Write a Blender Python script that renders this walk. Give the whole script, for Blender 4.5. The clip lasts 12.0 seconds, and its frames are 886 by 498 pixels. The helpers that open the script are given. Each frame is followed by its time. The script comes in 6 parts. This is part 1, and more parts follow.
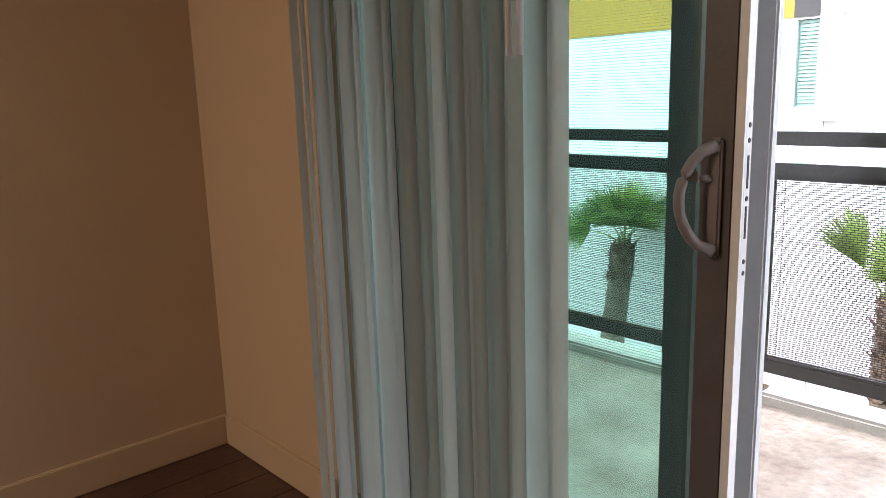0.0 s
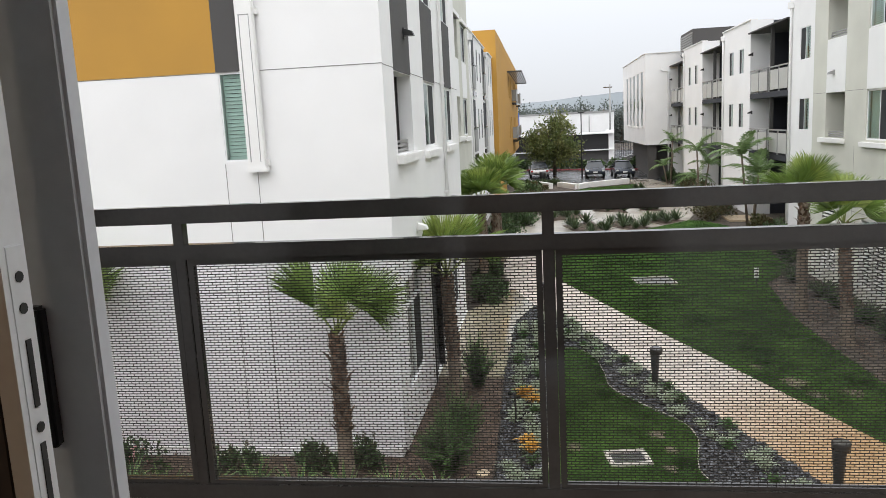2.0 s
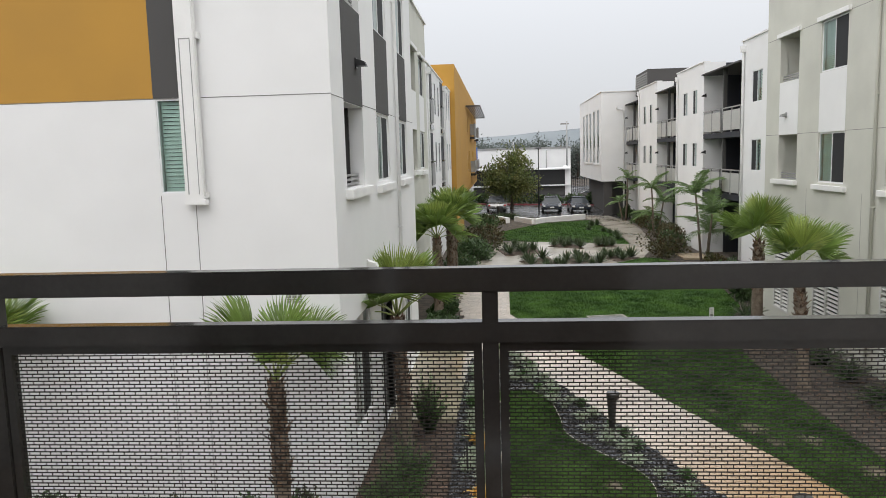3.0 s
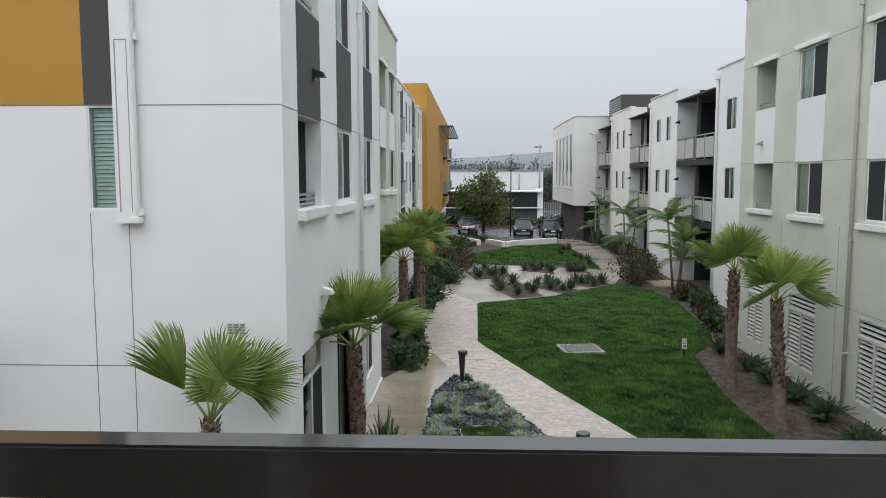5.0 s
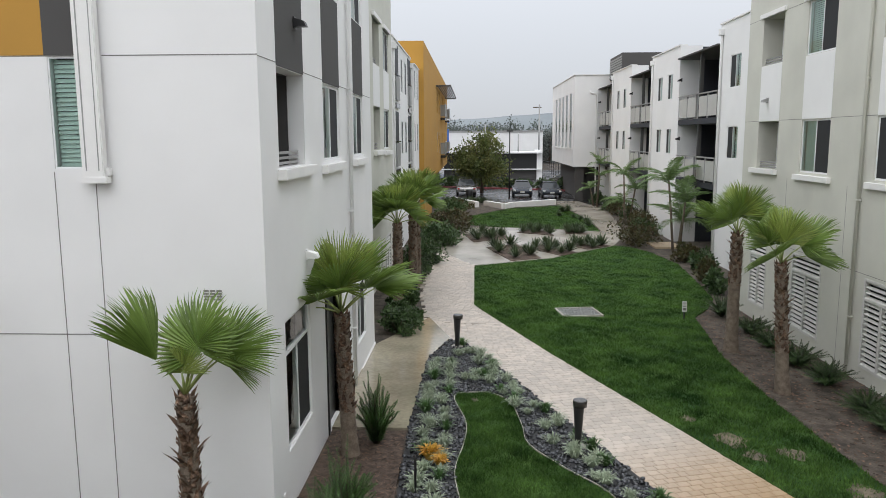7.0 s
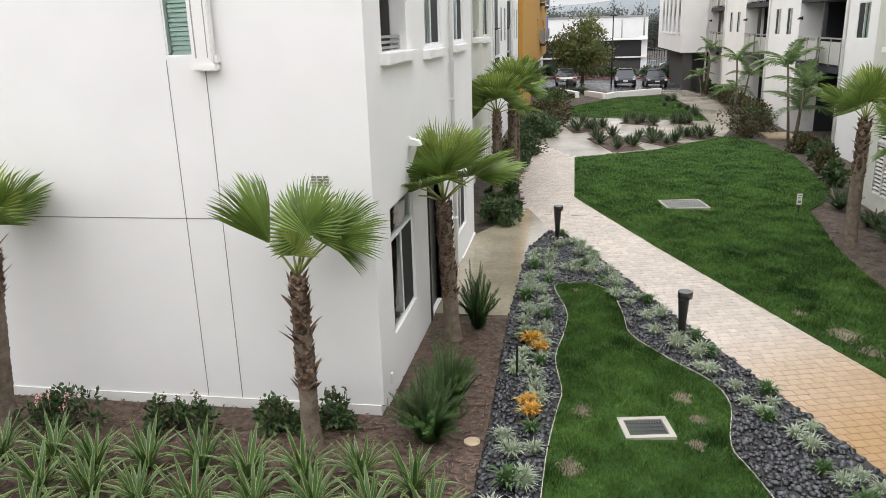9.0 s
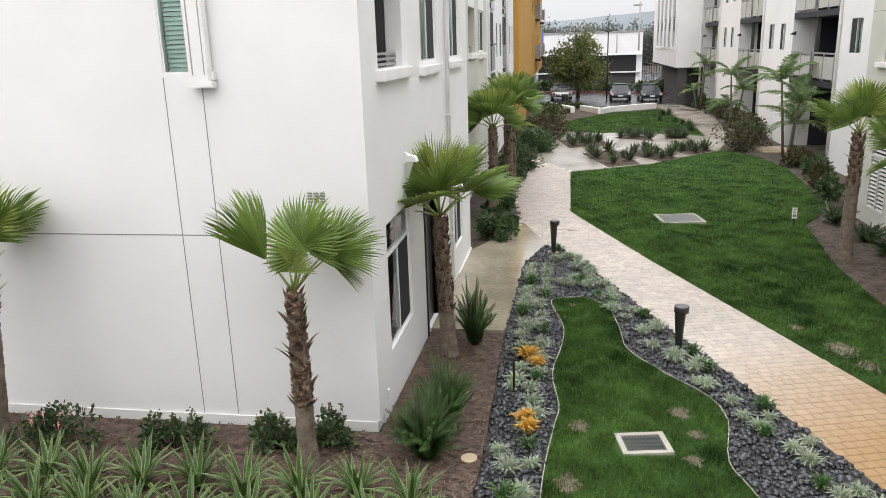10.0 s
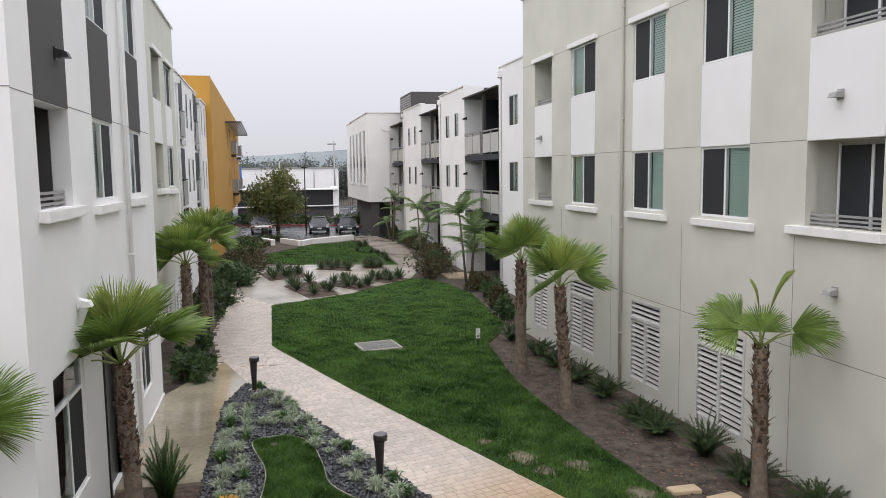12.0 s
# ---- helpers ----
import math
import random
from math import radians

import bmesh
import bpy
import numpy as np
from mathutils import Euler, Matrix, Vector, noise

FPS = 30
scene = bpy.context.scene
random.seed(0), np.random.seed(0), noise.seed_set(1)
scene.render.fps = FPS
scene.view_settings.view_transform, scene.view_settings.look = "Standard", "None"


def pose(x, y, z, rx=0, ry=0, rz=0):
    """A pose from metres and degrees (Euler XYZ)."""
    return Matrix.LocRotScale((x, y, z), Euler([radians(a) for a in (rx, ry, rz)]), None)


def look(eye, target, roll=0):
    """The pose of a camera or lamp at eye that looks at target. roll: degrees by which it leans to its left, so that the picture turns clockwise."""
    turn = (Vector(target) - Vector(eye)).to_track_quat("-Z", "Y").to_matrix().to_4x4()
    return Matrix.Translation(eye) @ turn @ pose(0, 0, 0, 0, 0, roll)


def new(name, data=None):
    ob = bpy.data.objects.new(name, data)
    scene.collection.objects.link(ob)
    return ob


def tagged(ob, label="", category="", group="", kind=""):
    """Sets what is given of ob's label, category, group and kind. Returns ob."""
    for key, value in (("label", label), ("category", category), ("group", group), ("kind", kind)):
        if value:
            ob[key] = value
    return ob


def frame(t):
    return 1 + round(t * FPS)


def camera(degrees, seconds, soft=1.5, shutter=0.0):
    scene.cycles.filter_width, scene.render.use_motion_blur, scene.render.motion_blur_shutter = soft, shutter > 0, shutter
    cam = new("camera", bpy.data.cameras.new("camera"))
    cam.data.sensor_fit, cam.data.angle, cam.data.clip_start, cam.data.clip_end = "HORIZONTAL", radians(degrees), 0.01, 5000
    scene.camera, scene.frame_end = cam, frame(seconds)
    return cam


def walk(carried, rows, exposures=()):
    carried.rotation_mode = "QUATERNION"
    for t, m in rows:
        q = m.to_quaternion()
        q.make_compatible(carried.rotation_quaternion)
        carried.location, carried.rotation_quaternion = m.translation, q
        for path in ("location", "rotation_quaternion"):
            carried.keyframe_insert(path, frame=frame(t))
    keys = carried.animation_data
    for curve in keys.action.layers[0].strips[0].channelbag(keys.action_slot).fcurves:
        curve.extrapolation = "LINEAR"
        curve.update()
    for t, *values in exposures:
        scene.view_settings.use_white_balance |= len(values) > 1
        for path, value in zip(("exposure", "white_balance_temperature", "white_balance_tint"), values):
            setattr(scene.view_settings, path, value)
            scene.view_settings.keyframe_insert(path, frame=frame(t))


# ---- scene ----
# ---- camera and walk ----
cam = camera(60.9, 12.0, soft=0.8)
PATH = [
    (0, (0.184, -2.851, 4.767), (-1.264, -1.53, 4.369), -1.8),
    (0.5, (0.154, -2.693, 4.777), (-1.01, -1.111, 4.401), -3.3),
    (1, (0.111, -2.549, 4.786), (-0.718, -0.765, 4.429), -3.5),
    (1.5, (0.039, -2.378, 4.798), (-0.465, -0.474, 4.45), -3.5),
    (2, (0.007, -2.155, 4.804), (-0.261, -0.2, 4.479), -2.9),
    (2.5, (0.033, -1.856, 4.832), (-0.15, 0.116, 4.554), -2.1),
    (3, (0.043, -1.585, 4.836), (-0.111, 0.394, 4.59), -1.6),
    (3.5, (0.033, -1.334, 4.846), (-0.103, 0.649, 4.622), -1.2),
    (5.3, (0.153, -0.534, 4.842), (0.087, 1.456, 4.651), -0.1),
    (5.5, (0.158, -0.445, 4.808), (0.103, 1.545, 4.619), -0.2),
    (6, (0.186, -0.309, 4.783), (0.149, 1.68, 4.571), -0.0),
    (6.5, (0.258, -0.169, 4.782), (0.214, 1.815, 4.538), -0.1),
    (8.5, (0.151, -0.042, 4.679), (-0.122, 1.872, 4.17), -1.2),
    (9, (0.138, -0.043, 4.656), (-0.189, 1.848, 4.094), -1.7),
    (9.5, (0.135, -0.043, 4.65), (-0.21, 1.843, 4.081), -1.9),
    (10, (0.144, -0.046, 4.677), (-0.175, 1.857, 4.151), -1.8),
    (10.5, (0.172, -0.035, 4.734), (-0.07, 1.901, 4.292), -1.3),
    (11, (0.223, -0.035, 4.801), (0.119, 1.931, 4.449), -0.7),
    (11.5, (0.28, -0.048, 4.782), (0.402, 1.93, 4.518), -0.6),
    (12, (0.364, -0.114, 4.771), (0.811, 1.825, 4.566), -0.8),
]
walk(cam, [(t, look(eye, target, roll)) for t, eye, target, roll in PATH],
     exposures=((0, 2.05, 6250, 13), (0.5, 1.45, 6500, 10), (1.0, 1.0, 6650, 10), (1.5, 0.65, 6650, 10), (2.0, 0.3, 6750, 10), (2.5, 0.1, 6850, 10), (3.5, 0.0, 6800, 10), (5.5, -0.2, 6450, 8), (6.5, -0.12, 6550, 9),
                (8.5, 0.26, 6850, 11), (9.5, 0.4, 6900, 12), (10.5, 0.28, 6850, 12), (11, 0.1, 6800, 12), (12, 0.08, 6750, 14)))

# ---- overcast sky and sun ----
world = bpy.data.worlds.new("world")
scene.world = world
world.use_nodes = True
wn, wl = world.node_tree.nodes, world.node_tree.links
sky = wn.new("ShaderNodeTexSky")
sky.sky_type, sky.sun_disc = "NISHITA", False
sky.sun_elevation, sky.sun_rotation = radians(58), radians(150)
wtc, wsep = wn.new("ShaderNodeTexCoord"), wn.new("ShaderNodeSeparateXYZ")
wl.new(wtc.outputs["Generated"], wsep.inputs[0])
ramp = wn.new("ShaderNodeMapRange")
ramp.inputs["From Min"].default_value, ramp.inputs["From Max"].default_value = 0.0, 1.0
ramp.inputs["To Min"].default_value, ramp.inputs["To Max"].default_value = 6.0, 19.0
wl.new(wsep.outputs[2], ramp.inputs[0])
cloud = wn.new("ShaderNodeVectorMath")
cloud.operation = "SCALE"
cloud.inputs[0].default_value = (0.90, 0.95, 1.04)
wl.new(ramp.outputs[0], cloud.inputs["Scale"])
deck = wn.new("ShaderNodeMixRGB")
deck.inputs[0].default_value = 0.94
wl.new(sky.outputs[0], deck.inputs[1])
wl.new(cloud.outputs[0], deck.inputs[2])
wl.new(deck.outputs[0], wn["Background"].inputs[0])
wn["Background"].inputs[1].default_value = 0.11
sun = new("sun", bpy.data.lights.new("sun", "SUN"))
sun.data.energy, sun.data.angle, sun.data.color = 1.3, radians(100), (1.0, 0.985, 0.965)
sun.matrix_world = look((0, 0, 30), (4.5, 8.0, 16))


# ---- materials ----
def mat(name, col, rough=0.6, var=0.12, scale=6.0, bump=0.0, bscale=80.0, metal=0.0, col2=None, spec=0.5, island=0.0, objrand=0.0):
    """A surface with a large and a fine variation, relief, and piece-by-piece variation where asked for."""
    m = bpy.data.materials.new(name)
    m.use_nodes = True
    n, l = m.node_tree.nodes, m.node_tree.links
    p = n["Principled BSDF"]
    p.inputs["Metallic"].default_value = metal
    p.inputs["Specular IOR Level"].default_value = spec
    tc = n.new("ShaderNodeTexCoord")
    big, fine = n.new("ShaderNodeTexNoise"), n.new("ShaderNodeTexNoise")
    big.inputs["Scale"].default_value, big.inputs["Detail"].default_value = scale, 6
    fine.inputs["Scale"].default_value, fine.inputs["Detail"].default_value = bscale, 4
    l.new(tc.outputs["Object"], big.inputs[0])
    l.new(tc.outputs["Object"], fine.inputs[0])
    mix = n.new("ShaderNodeMixRGB")
    mix.inputs[1].default_value = (*[c * (1 - var) for c in col], 1)
    second = col2 or [min(1, c * (1 + var)) for c in col]
    mix.inputs[2].default_value = (*second, 1)
    mr = n.new("ShaderNodeMapRange")
    mr.inputs["From Min"].default_value, mr.inputs["From Max"].default_value = 0.3, 0.7
    l.new(big.outputs[0], mr.inputs[0])
    l.new(mr.outputs[0], mix.inputs[0])
    hsv = n.new("ShaderNodeHueSaturation")
    l.new(mix.outputs[0], hsv.inputs["Color"])
    val = n.new("ShaderNodeMapRange")
    val.inputs["From Min"].default_value, val.inputs["From Max"].default_value = 0.25, 0.75
    val.inputs["To Min"].default_value, val.inputs["To Max"].default_value = 1 - var * 0.6, 1 + var * 0.6
    l.new(fine.outputs[0], val.inputs[0])
    out = val.outputs[0]
    for amount, node, socket in ((island, "ShaderNodeNewGeometry", "Random Per Island"), (objrand, "ShaderNodeObjectInfo", "Random")):
        if amount:
            g = n.new(node)
            r = n.new("ShaderNodeMapRange")
            r.inputs["To Min"].default_value, r.inputs["To Max"].default_value = 1 - amount, 1 + amount
            l.new(g.outputs[socket], r.inputs[0])
            mul = n.new("ShaderNodeMath")
            mul.operation = "MULTIPLY"
            l.new(out, mul.inputs[0])
            l.new(r.outputs[0], mul.inputs[1])
            out = mul.outputs[0]
    l.new(out, hsv.inputs["Value"])
    l.new(hsv.outputs[0], p.inputs["Base Color"])
    rr = n.new("ShaderNodeMapRange")
    rr.inputs["To Min"].default_value, rr.inputs["To Max"].default_value = max(0.02, rough - 0.1), min(1, rough + 0.1)
    l.new(big.outputs[0], rr.inputs[0])
    l.new(rr.outputs[0], p.inputs["Roughness"])
    if bump:
        b = n.new("ShaderNodeBump")
        b.inputs["Strength"].default_value, b.inputs["Distance"].default_value = bump, 0.02
        l.new(fine.outputs[0], b.inputs["Height"])
        l.new(b.outputs[0], p.inputs["Normal"])
    return m


def glass_mat(name, tint, gloss=1.45):
    m = bpy.data.materials.new(name)
    m.use_nodes = True
    n, l = m.node_tree.nodes, m.node_tree.links
    n.remove(n["Principled BSDF"])
    tr, gl, mx, fr = n.new("ShaderNodeBsdfTransparent"), n.new("ShaderNodeBsdfGlossy"), n.new("ShaderNodeMixShader"), n.new("ShaderNodeFresnel")
    tr.inputs[0].default_value = (*tint, 1)
    gl.inputs["Roughness"].default_value = 0.01
    fr.inputs[0].default_value = gloss
    l.new(fr.outputs[0], mx.inputs[0])
    l.new(tr.outputs[0], mx.inputs[1])
    l.new(gl.outputs[0], mx.inputs[2])
    l.new(mx.outputs[0], n["Material Output"].inputs[0])
    return m


def leaf_mat(name, col, col2, rough=0.45, scale=3.0, island=0.25, trans=0.25, var=0.25):
    m = mat(name, col, rough, var, scale, 0.0, 60.0, col2=col2, island=island, objrand=0.12)
    n, l = m.node_tree.nodes, m.node_tree.links
    p = n["Principled BSDF"]
    t, mx = n.new("ShaderNodeBsdfTranslucent"), n.new("ShaderNodeMixShader")
    mx.inputs[0].default_value = trans
    l.new(p.inputs["Base Color"].links[0].from_socket, t.inputs[0])
    l.new(p.outputs[0], mx.inputs[1])
    l.new(t.outputs[0], mx.inputs[2])
    l.new(mx.outputs[0], n["Material Output"].inputs[0])
    return m


M_WHITE = mat("white_stucco", (0.80, 0.795, 0.785), 0.85, 0.035, 0.7, 0.12, 160)
M_GREY = mat("sage_grey_stucco", (0.58, 0.575, 0.51), 0.85, 0.07, 0.8, 0.12, 160)
M_DARK = mat("charcoal_stucco", (0.072, 0.069, 0.067), 0.85, 0.1, 0.8, 0.12, 160)
M_NAVY = mat("near_black_navy_stucco", (0.03, 0.032, 0.04), 0.8, 0.1, 0.8, 0.12, 160)
M_LOUVRE = mat("grey_louvre_metal", (0.58, 0.575, 0.545), 0.55, 0.06, 6)
M_OCHRE = mat("ochre_stucco", (0.46, 0.245, 0.045), 0.85, 0.06, 0.8, 0.12, 160)
M_TRIM = mat("white_trim", (0.80, 0.79, 0.77), 0.6, 0.04, 3)
M_JOINT = mat("joint_shadow_grey", (0.22, 0.21, 0.2), 0.9, 0.1, 4)
M_VINYL = mat("white_vinyl", (0.78, 0.79, 0.79), 0.35, 0.03, 5)
M_BLIND = mat("window_blind", (0.74, 0.84, 0.80), 0.6, 0.04, 3)
M_MESH = mat("dark_window_screen", (0.016, 0.017, 0.019), 0.75, 0.15, 30)
# near-black colour paints the unlit rooms behind windows, doors and vents
M_INNER = mat("painted_room_dark", (0.022, 0.025, 0.03), 0.6, 0.2, 2)
M_GLASS = glass_mat("window_glass", (0.80, 0.91, 0.87), 1.4)
M_CONC = mat("concrete", (0.42, 0.39, 0.34), 0.75, 0.12, 1.3, 0.1, 90)
M_PLAZA = mat("damp_plaza_concrete", (0.36, 0.32, 0.26), 0.22, 0.2, 0.5, 0.1, 60, col2=(0.46, 0.42, 0.36))
M_WET = mat("wet_concrete", (0.33, 0.29, 0.215), 0.02, 0.25, 0.7, 0.01, 12, spec=0.9)
M_METAL = mat("dark_bronze_metal", (0.045, 0.042, 0.04), 0.09, 0.12, 9, metal=0.0)
M_RAILS = mat("pale_grey_rail_mesh", (0.46, 0.455, 0.43), 0.6, 0.05, 9)
M_RAILG = mat("grey_metal_screen", (0.32, 0.32, 0.31), 0.55, 0.05, 9, metal=0.2)
M_BLACK = mat("black_metal", (0.02, 0.02, 0.021), 0.4, 0.15, 8)
M_MULCH = mat("bark_mulch", (0.08, 0.052, 0.037), 0.9, 0.5, 9, 1.0, 45, col2=(0.15, 0.105, 0.078))
M_SOIL = mat("bare_soil", (0.058, 0.045, 0.034), 0.95, 0.5, 3.5, 1.0, 30, col2=(0.125, 0.1, 0.078))
M_GRASS = mat("turf", (0.026, 0.08, 0.018), 0.9, 0.15, 0.9, 1.0, 70, col2=(0.062, 0.122, 0.022), spec=0.2)
M_ASPH = mat("wet_asphalt", (0.06, 0.06, 0.062), 0.25, 0.25, 0.3, 0.2, 60)
M_RED = mat("red_kerb", (0.3, 0.06, 0.07), 0.5, 0.15, 2)
M_BED = mat("pebble_bed_ground", (0.03, 0.03, 0.031), 0.7, 0.3, 9, 0.6, 60)
M_PEB = mat("river_pebble", (0.05, 0.052, 0.057), 0.16, 0.25, 14, 0.05, 90, island=0.8)
M_PAVER = mat("concrete_paver", (0.55, 0.48, 0.41), 0.4, 0.12, 0.45, 0.25, 110, col2=(0.60, 0.52, 0.445), island=0.14, objrand=0.14)
# rusty water stain spreading over the pavers from the near end of the walk
pn, plk = M_PAVER.node_tree.nodes, M_PAVER.node_tree.links
pgeo, pdist, pnoise, padd, prange, pmix = (pn.new("ShaderNode" + k) for k in ("NewGeometry", "VectorMath", "TexNoise", "Math", "MapRange", "MixRGB"))
pdist.operation, padd.operation = "DISTANCE", "ADD"
pdist.inputs[1].default_value = (6.6, 6.6, -0.5)
pnoise.inputs["Scale"].default_value = 0.9
plk.new(pgeo.outputs["Position"], pdist.inputs[0])
plk.new(pgeo.outputs["Position"], pnoise.inputs[0])
plk.new(pdist.outputs["Value"], padd.inputs[0])
plk.new(pnoise.outputs[0], padd.inputs[1])
plk.new(padd.outputs[0], prange.inputs[0])
for key, v in (("From Min", 4.2), ("From Max", 7.4), ("To Min", 0.92), ("To Max", 0.0)):
    prange.inputs[key].default_value = v
old = pn["Principled BSDF"].inputs["Base Color"].links[0].from_socket
plk.new(prange.outputs[0], pmix.inputs[0])
plk.new(old, pmix.inputs[1])
pmix.inputs[2].default_value = (0.37, 0.22, 0.09, 1)
plk.new(pmix.outputs[0], pn["Principled BSDF"].inputs["Base Color"])
M_PJOINT = mat("paver_joint_sand", (0.2, 0.165, 0.125), 0.9, 0.2, 5, 0.3, 90)
M_TRUNK = mat("palm_trunk_bark", (0.17, 0.125, 0.09), 0.9, 0.35, 8, 1.0, 45, col2=(0.25, 0.2, 0.155))
M_BOOT = mat("palm_leaf_base", (0.108, 0.0546, 0.0319), 0.85, 0.4, 12, 0.4, 60, col2=(0.21, 0.135, 0.09), island=0.5)
M_FAN = leaf_mat("fan_palm_leaf", (0.125, 0.215, 0.04), (0.23, 0.33, 0.08), 0.4, 2.0, 0.22, 0.3)
M_FANY = leaf_mat("young_fan_leaf", (0.27, 0.36, 0.07), (0.34, 0.41, 0.11), 0.4, 2.0, 0.22, 0.35)
M_PET = mat("palm_petiole", (0.24, 0.29, 0.09), 0.5, 0.2, 6)
M_FEATHER = leaf_mat("feather_palm_leaf", (0.15, 0.25, 0.08), (0.25, 0.36, 0.15), 0.4, 2.0, 0.25, 0.3)
M_SHRUB = leaf_mat("shrub_leaf", (0.045, 0.088, 0.03), (0.085, 0.14, 0.05), 0.45, 3.0, 0.4, 0.2)
M_JUNI = leaf_mat("conifer_shrub_leaf", (0.055, 0.13, 0.03), (0.1, 0.2, 0.05), 0.55, 4.0, 0.4, 0.2)
M_BRONZE = leaf_mat("bronze_shrub_leaf", (0.12, 0.07, 0.035), (0.07, 0.09, 0.03), 0.5, 2.5, 0.45, 0.2)
M_TREE = leaf_mat("tree_leaf", (0.11, 0.17, 0.055), (0.21, 0.215, 0.07), 0.5, 0.6, 0.4, 0.4)
# greyed leaf colour carries the haze of distance
M_FARTREE = leaf_mat("hazed_tree_leaf", (0.11, 0.13, 0.115), (0.15, 0.17, 0.15), 0.7, 0.3, 0.4, 0.15)
M_FLAX = leaf_mat("flax_leaf_green", (0.055, 0.125, 0.035), (0.09, 0.175, 0.05), 0.4, 4.0, 0.2, 0.2)
M_CREAM = leaf_mat("flax_leaf_margin", (0.34, 0.40, 0.13), (0.42, 0.46, 0.18), 0.4, 4.0, 0.15, 0.2)
M_SILVER = leaf_mat("silver_grass", (0.30, 0.37, 0.25), (0.46, 0.52, 0.38), 0.5, 4.0, 0.3, 0.2)
M_ORANGE = leaf_mat("orange_succulent", (0.62, 0.30, 0.04), (0.72, 0.44, 0.07), 0.45, 4.0, 0.25, 0.2)
M_BLADE = leaf_mat("grass_blade", (0.036, 0.107, 0.021), (0.115, 0.215, 0.05), 0.7, 1.1, 0.5, 0.3, 0.6)
for node in M_BLADE.node_tree.nodes:
    if node.type == "TEX_NOISE" and node.inputs["Scale"].default_value > 50:
        node.inputs["Scale"].default_value = 16
M_BLADE.node_tree.nodes["Principled BSDF"].inputs["Specular IOR Level"].default_value = 0.15
M_AGAVE = leaf_mat("agave_leaf", (0.045, 0.075, 0.035), (0.09, 0.125, 0.055), 0.45, 3.0, 0.3, 0.1)
# distance haze is mixed into this blue-grey hill colour
M_HILL = mat("hazed_hill", (0.19, 0.215, 0.23), 1.0, 0.15, 0.02, col2=(0.22, 0.245, 0.255))
M_HILLG = mat("green_hill", (0.12, 0.16, 0.075), 1.0, 0.3, 0.1, col2=(0.17, 0.19, 0.10))
M_ROOM = mat("room_wall_paint", (0.52, 0.38, 0.245), 0.8, 0.04, 1.0, 0.08, 200)
M_WOOD = mat("dark_wood_floor", (0.07, 0.032, 0.022), 0.4, 0.3, 4, 0.1, 40)
M_DOORF = mat("taupe_door_frame", (0.095, 0.082, 0.08), 0.45, 0.08, 6, 0.05, 120)
M_HANDLE = mat("taupe_handle", (0.22, 0.185, 0.175), 0.4, 0.08, 6)
M_EDGE = mat("aluminium_door_edge", (0.80, 0.80, 0.80), 0.35, 0.06, 8)
M_SCRF = mat("screen_door_frame", (0.66, 0.67, 0.69), 0.4, 0.05, 6)
M_VANE = leaf_mat("fabric_blind_vane", (0.74, 0.75, 0.72), (0.76, 0.77, 0.75), 0.8, 1.0, 0.0, 0.75, 0.03)
M_DGLASS = glass_mat("green_door_glass", (0.44, 0.68, 0.61), 1.45)
M_SCREEN = mat("insect_screen_wire", (0.10, 0.10, 0.10), 0.7, 0.1, 20)
M_BALC = mat("wet_balcony_deck", (0.30, 0.22, 0.17), 0.14, 0.3, 3.0, 0.6, 28, col2=(0.42, 0.35, 0.29))
M_CARD = mat("dark_car_paint", (0.03, 0.037, 0.048), 0.18, 0.05, 2, metal=0.4)
M_CARS = mat("silver_car_paint", (0.36, 0.35, 0.34), 0.22, 0.05, 2, metal=0.6)
M_CARW = mat("white_car_paint", (0.7, 0.71, 0.72), 0.22, 0.05, 2)
M_TYRE = mat("tyre_rubber", (0.02, 0.02, 0.02), 0.8, 0.2, 10)
M_CGLASS = mat("car_glass", (0.02, 0.025, 0.03), 0.05, 0.1, 2)
M_LAMPW = mat("lamp_lens", (0.8, 0.8, 0.78), 0.2, 0.03, 5)
M_TAIL = mat("tail_light_red", (0.3, 0.02, 0.02), 0.2, 0.05, 5)
M_BLUE = mat("blue_sign_paint", (0.05, 0.13, 0.4), 0.5, 0.1, 2)
M_BARK = mat("tree_bark", (0.11, 0.085, 0.065), 0.9, 0.3, 6, 0.6, 40)
M_FLOWER = mat("pink_flower", (0.7, 0.35, 0.36), 0.6, 0.15, 20)
M_BAREP = mat("dry_bare_earth", (0.12, 0.1, 0.07), 0.95, 0.35, 7, 0.8, 70, col2=(0.22, 0.18, 0.125))
M_STONE = mat("sandy_stepping_stone", (0.5, 0.39, 0.26), 0.5, 0.12, 3, 0.2, 80)


# ---- building helpers ----
def ident(u, d, z):
    return Vector((u, d, z))


def west_face(x):
    return lambda u, d, z: Vector((x - d, u, z))


def east_face(x):
    return lambda u, d, z: Vector((x + d, u, z))


def south_face(y):
    return lambda u, d, z: Vector((u, y + d, z))


BOXF = ((0, 1, 3, 2), (4, 6, 7, 5), (0, 4, 5, 1), (2, 3, 7, 6), (0, 2, 6, 4), (1, 5, 7, 3))


def bx(bm, f, u0, u1, d0, d1, z0, z1, mi=0):
    v = [bm.verts.new(f(u, d, z)) for u in (u0, u1) for d in (d0, d1) for z in (z0, z1)]
    for q in BOXF:
        bm.faces.new([v[i] for i in q]).material_index = mi


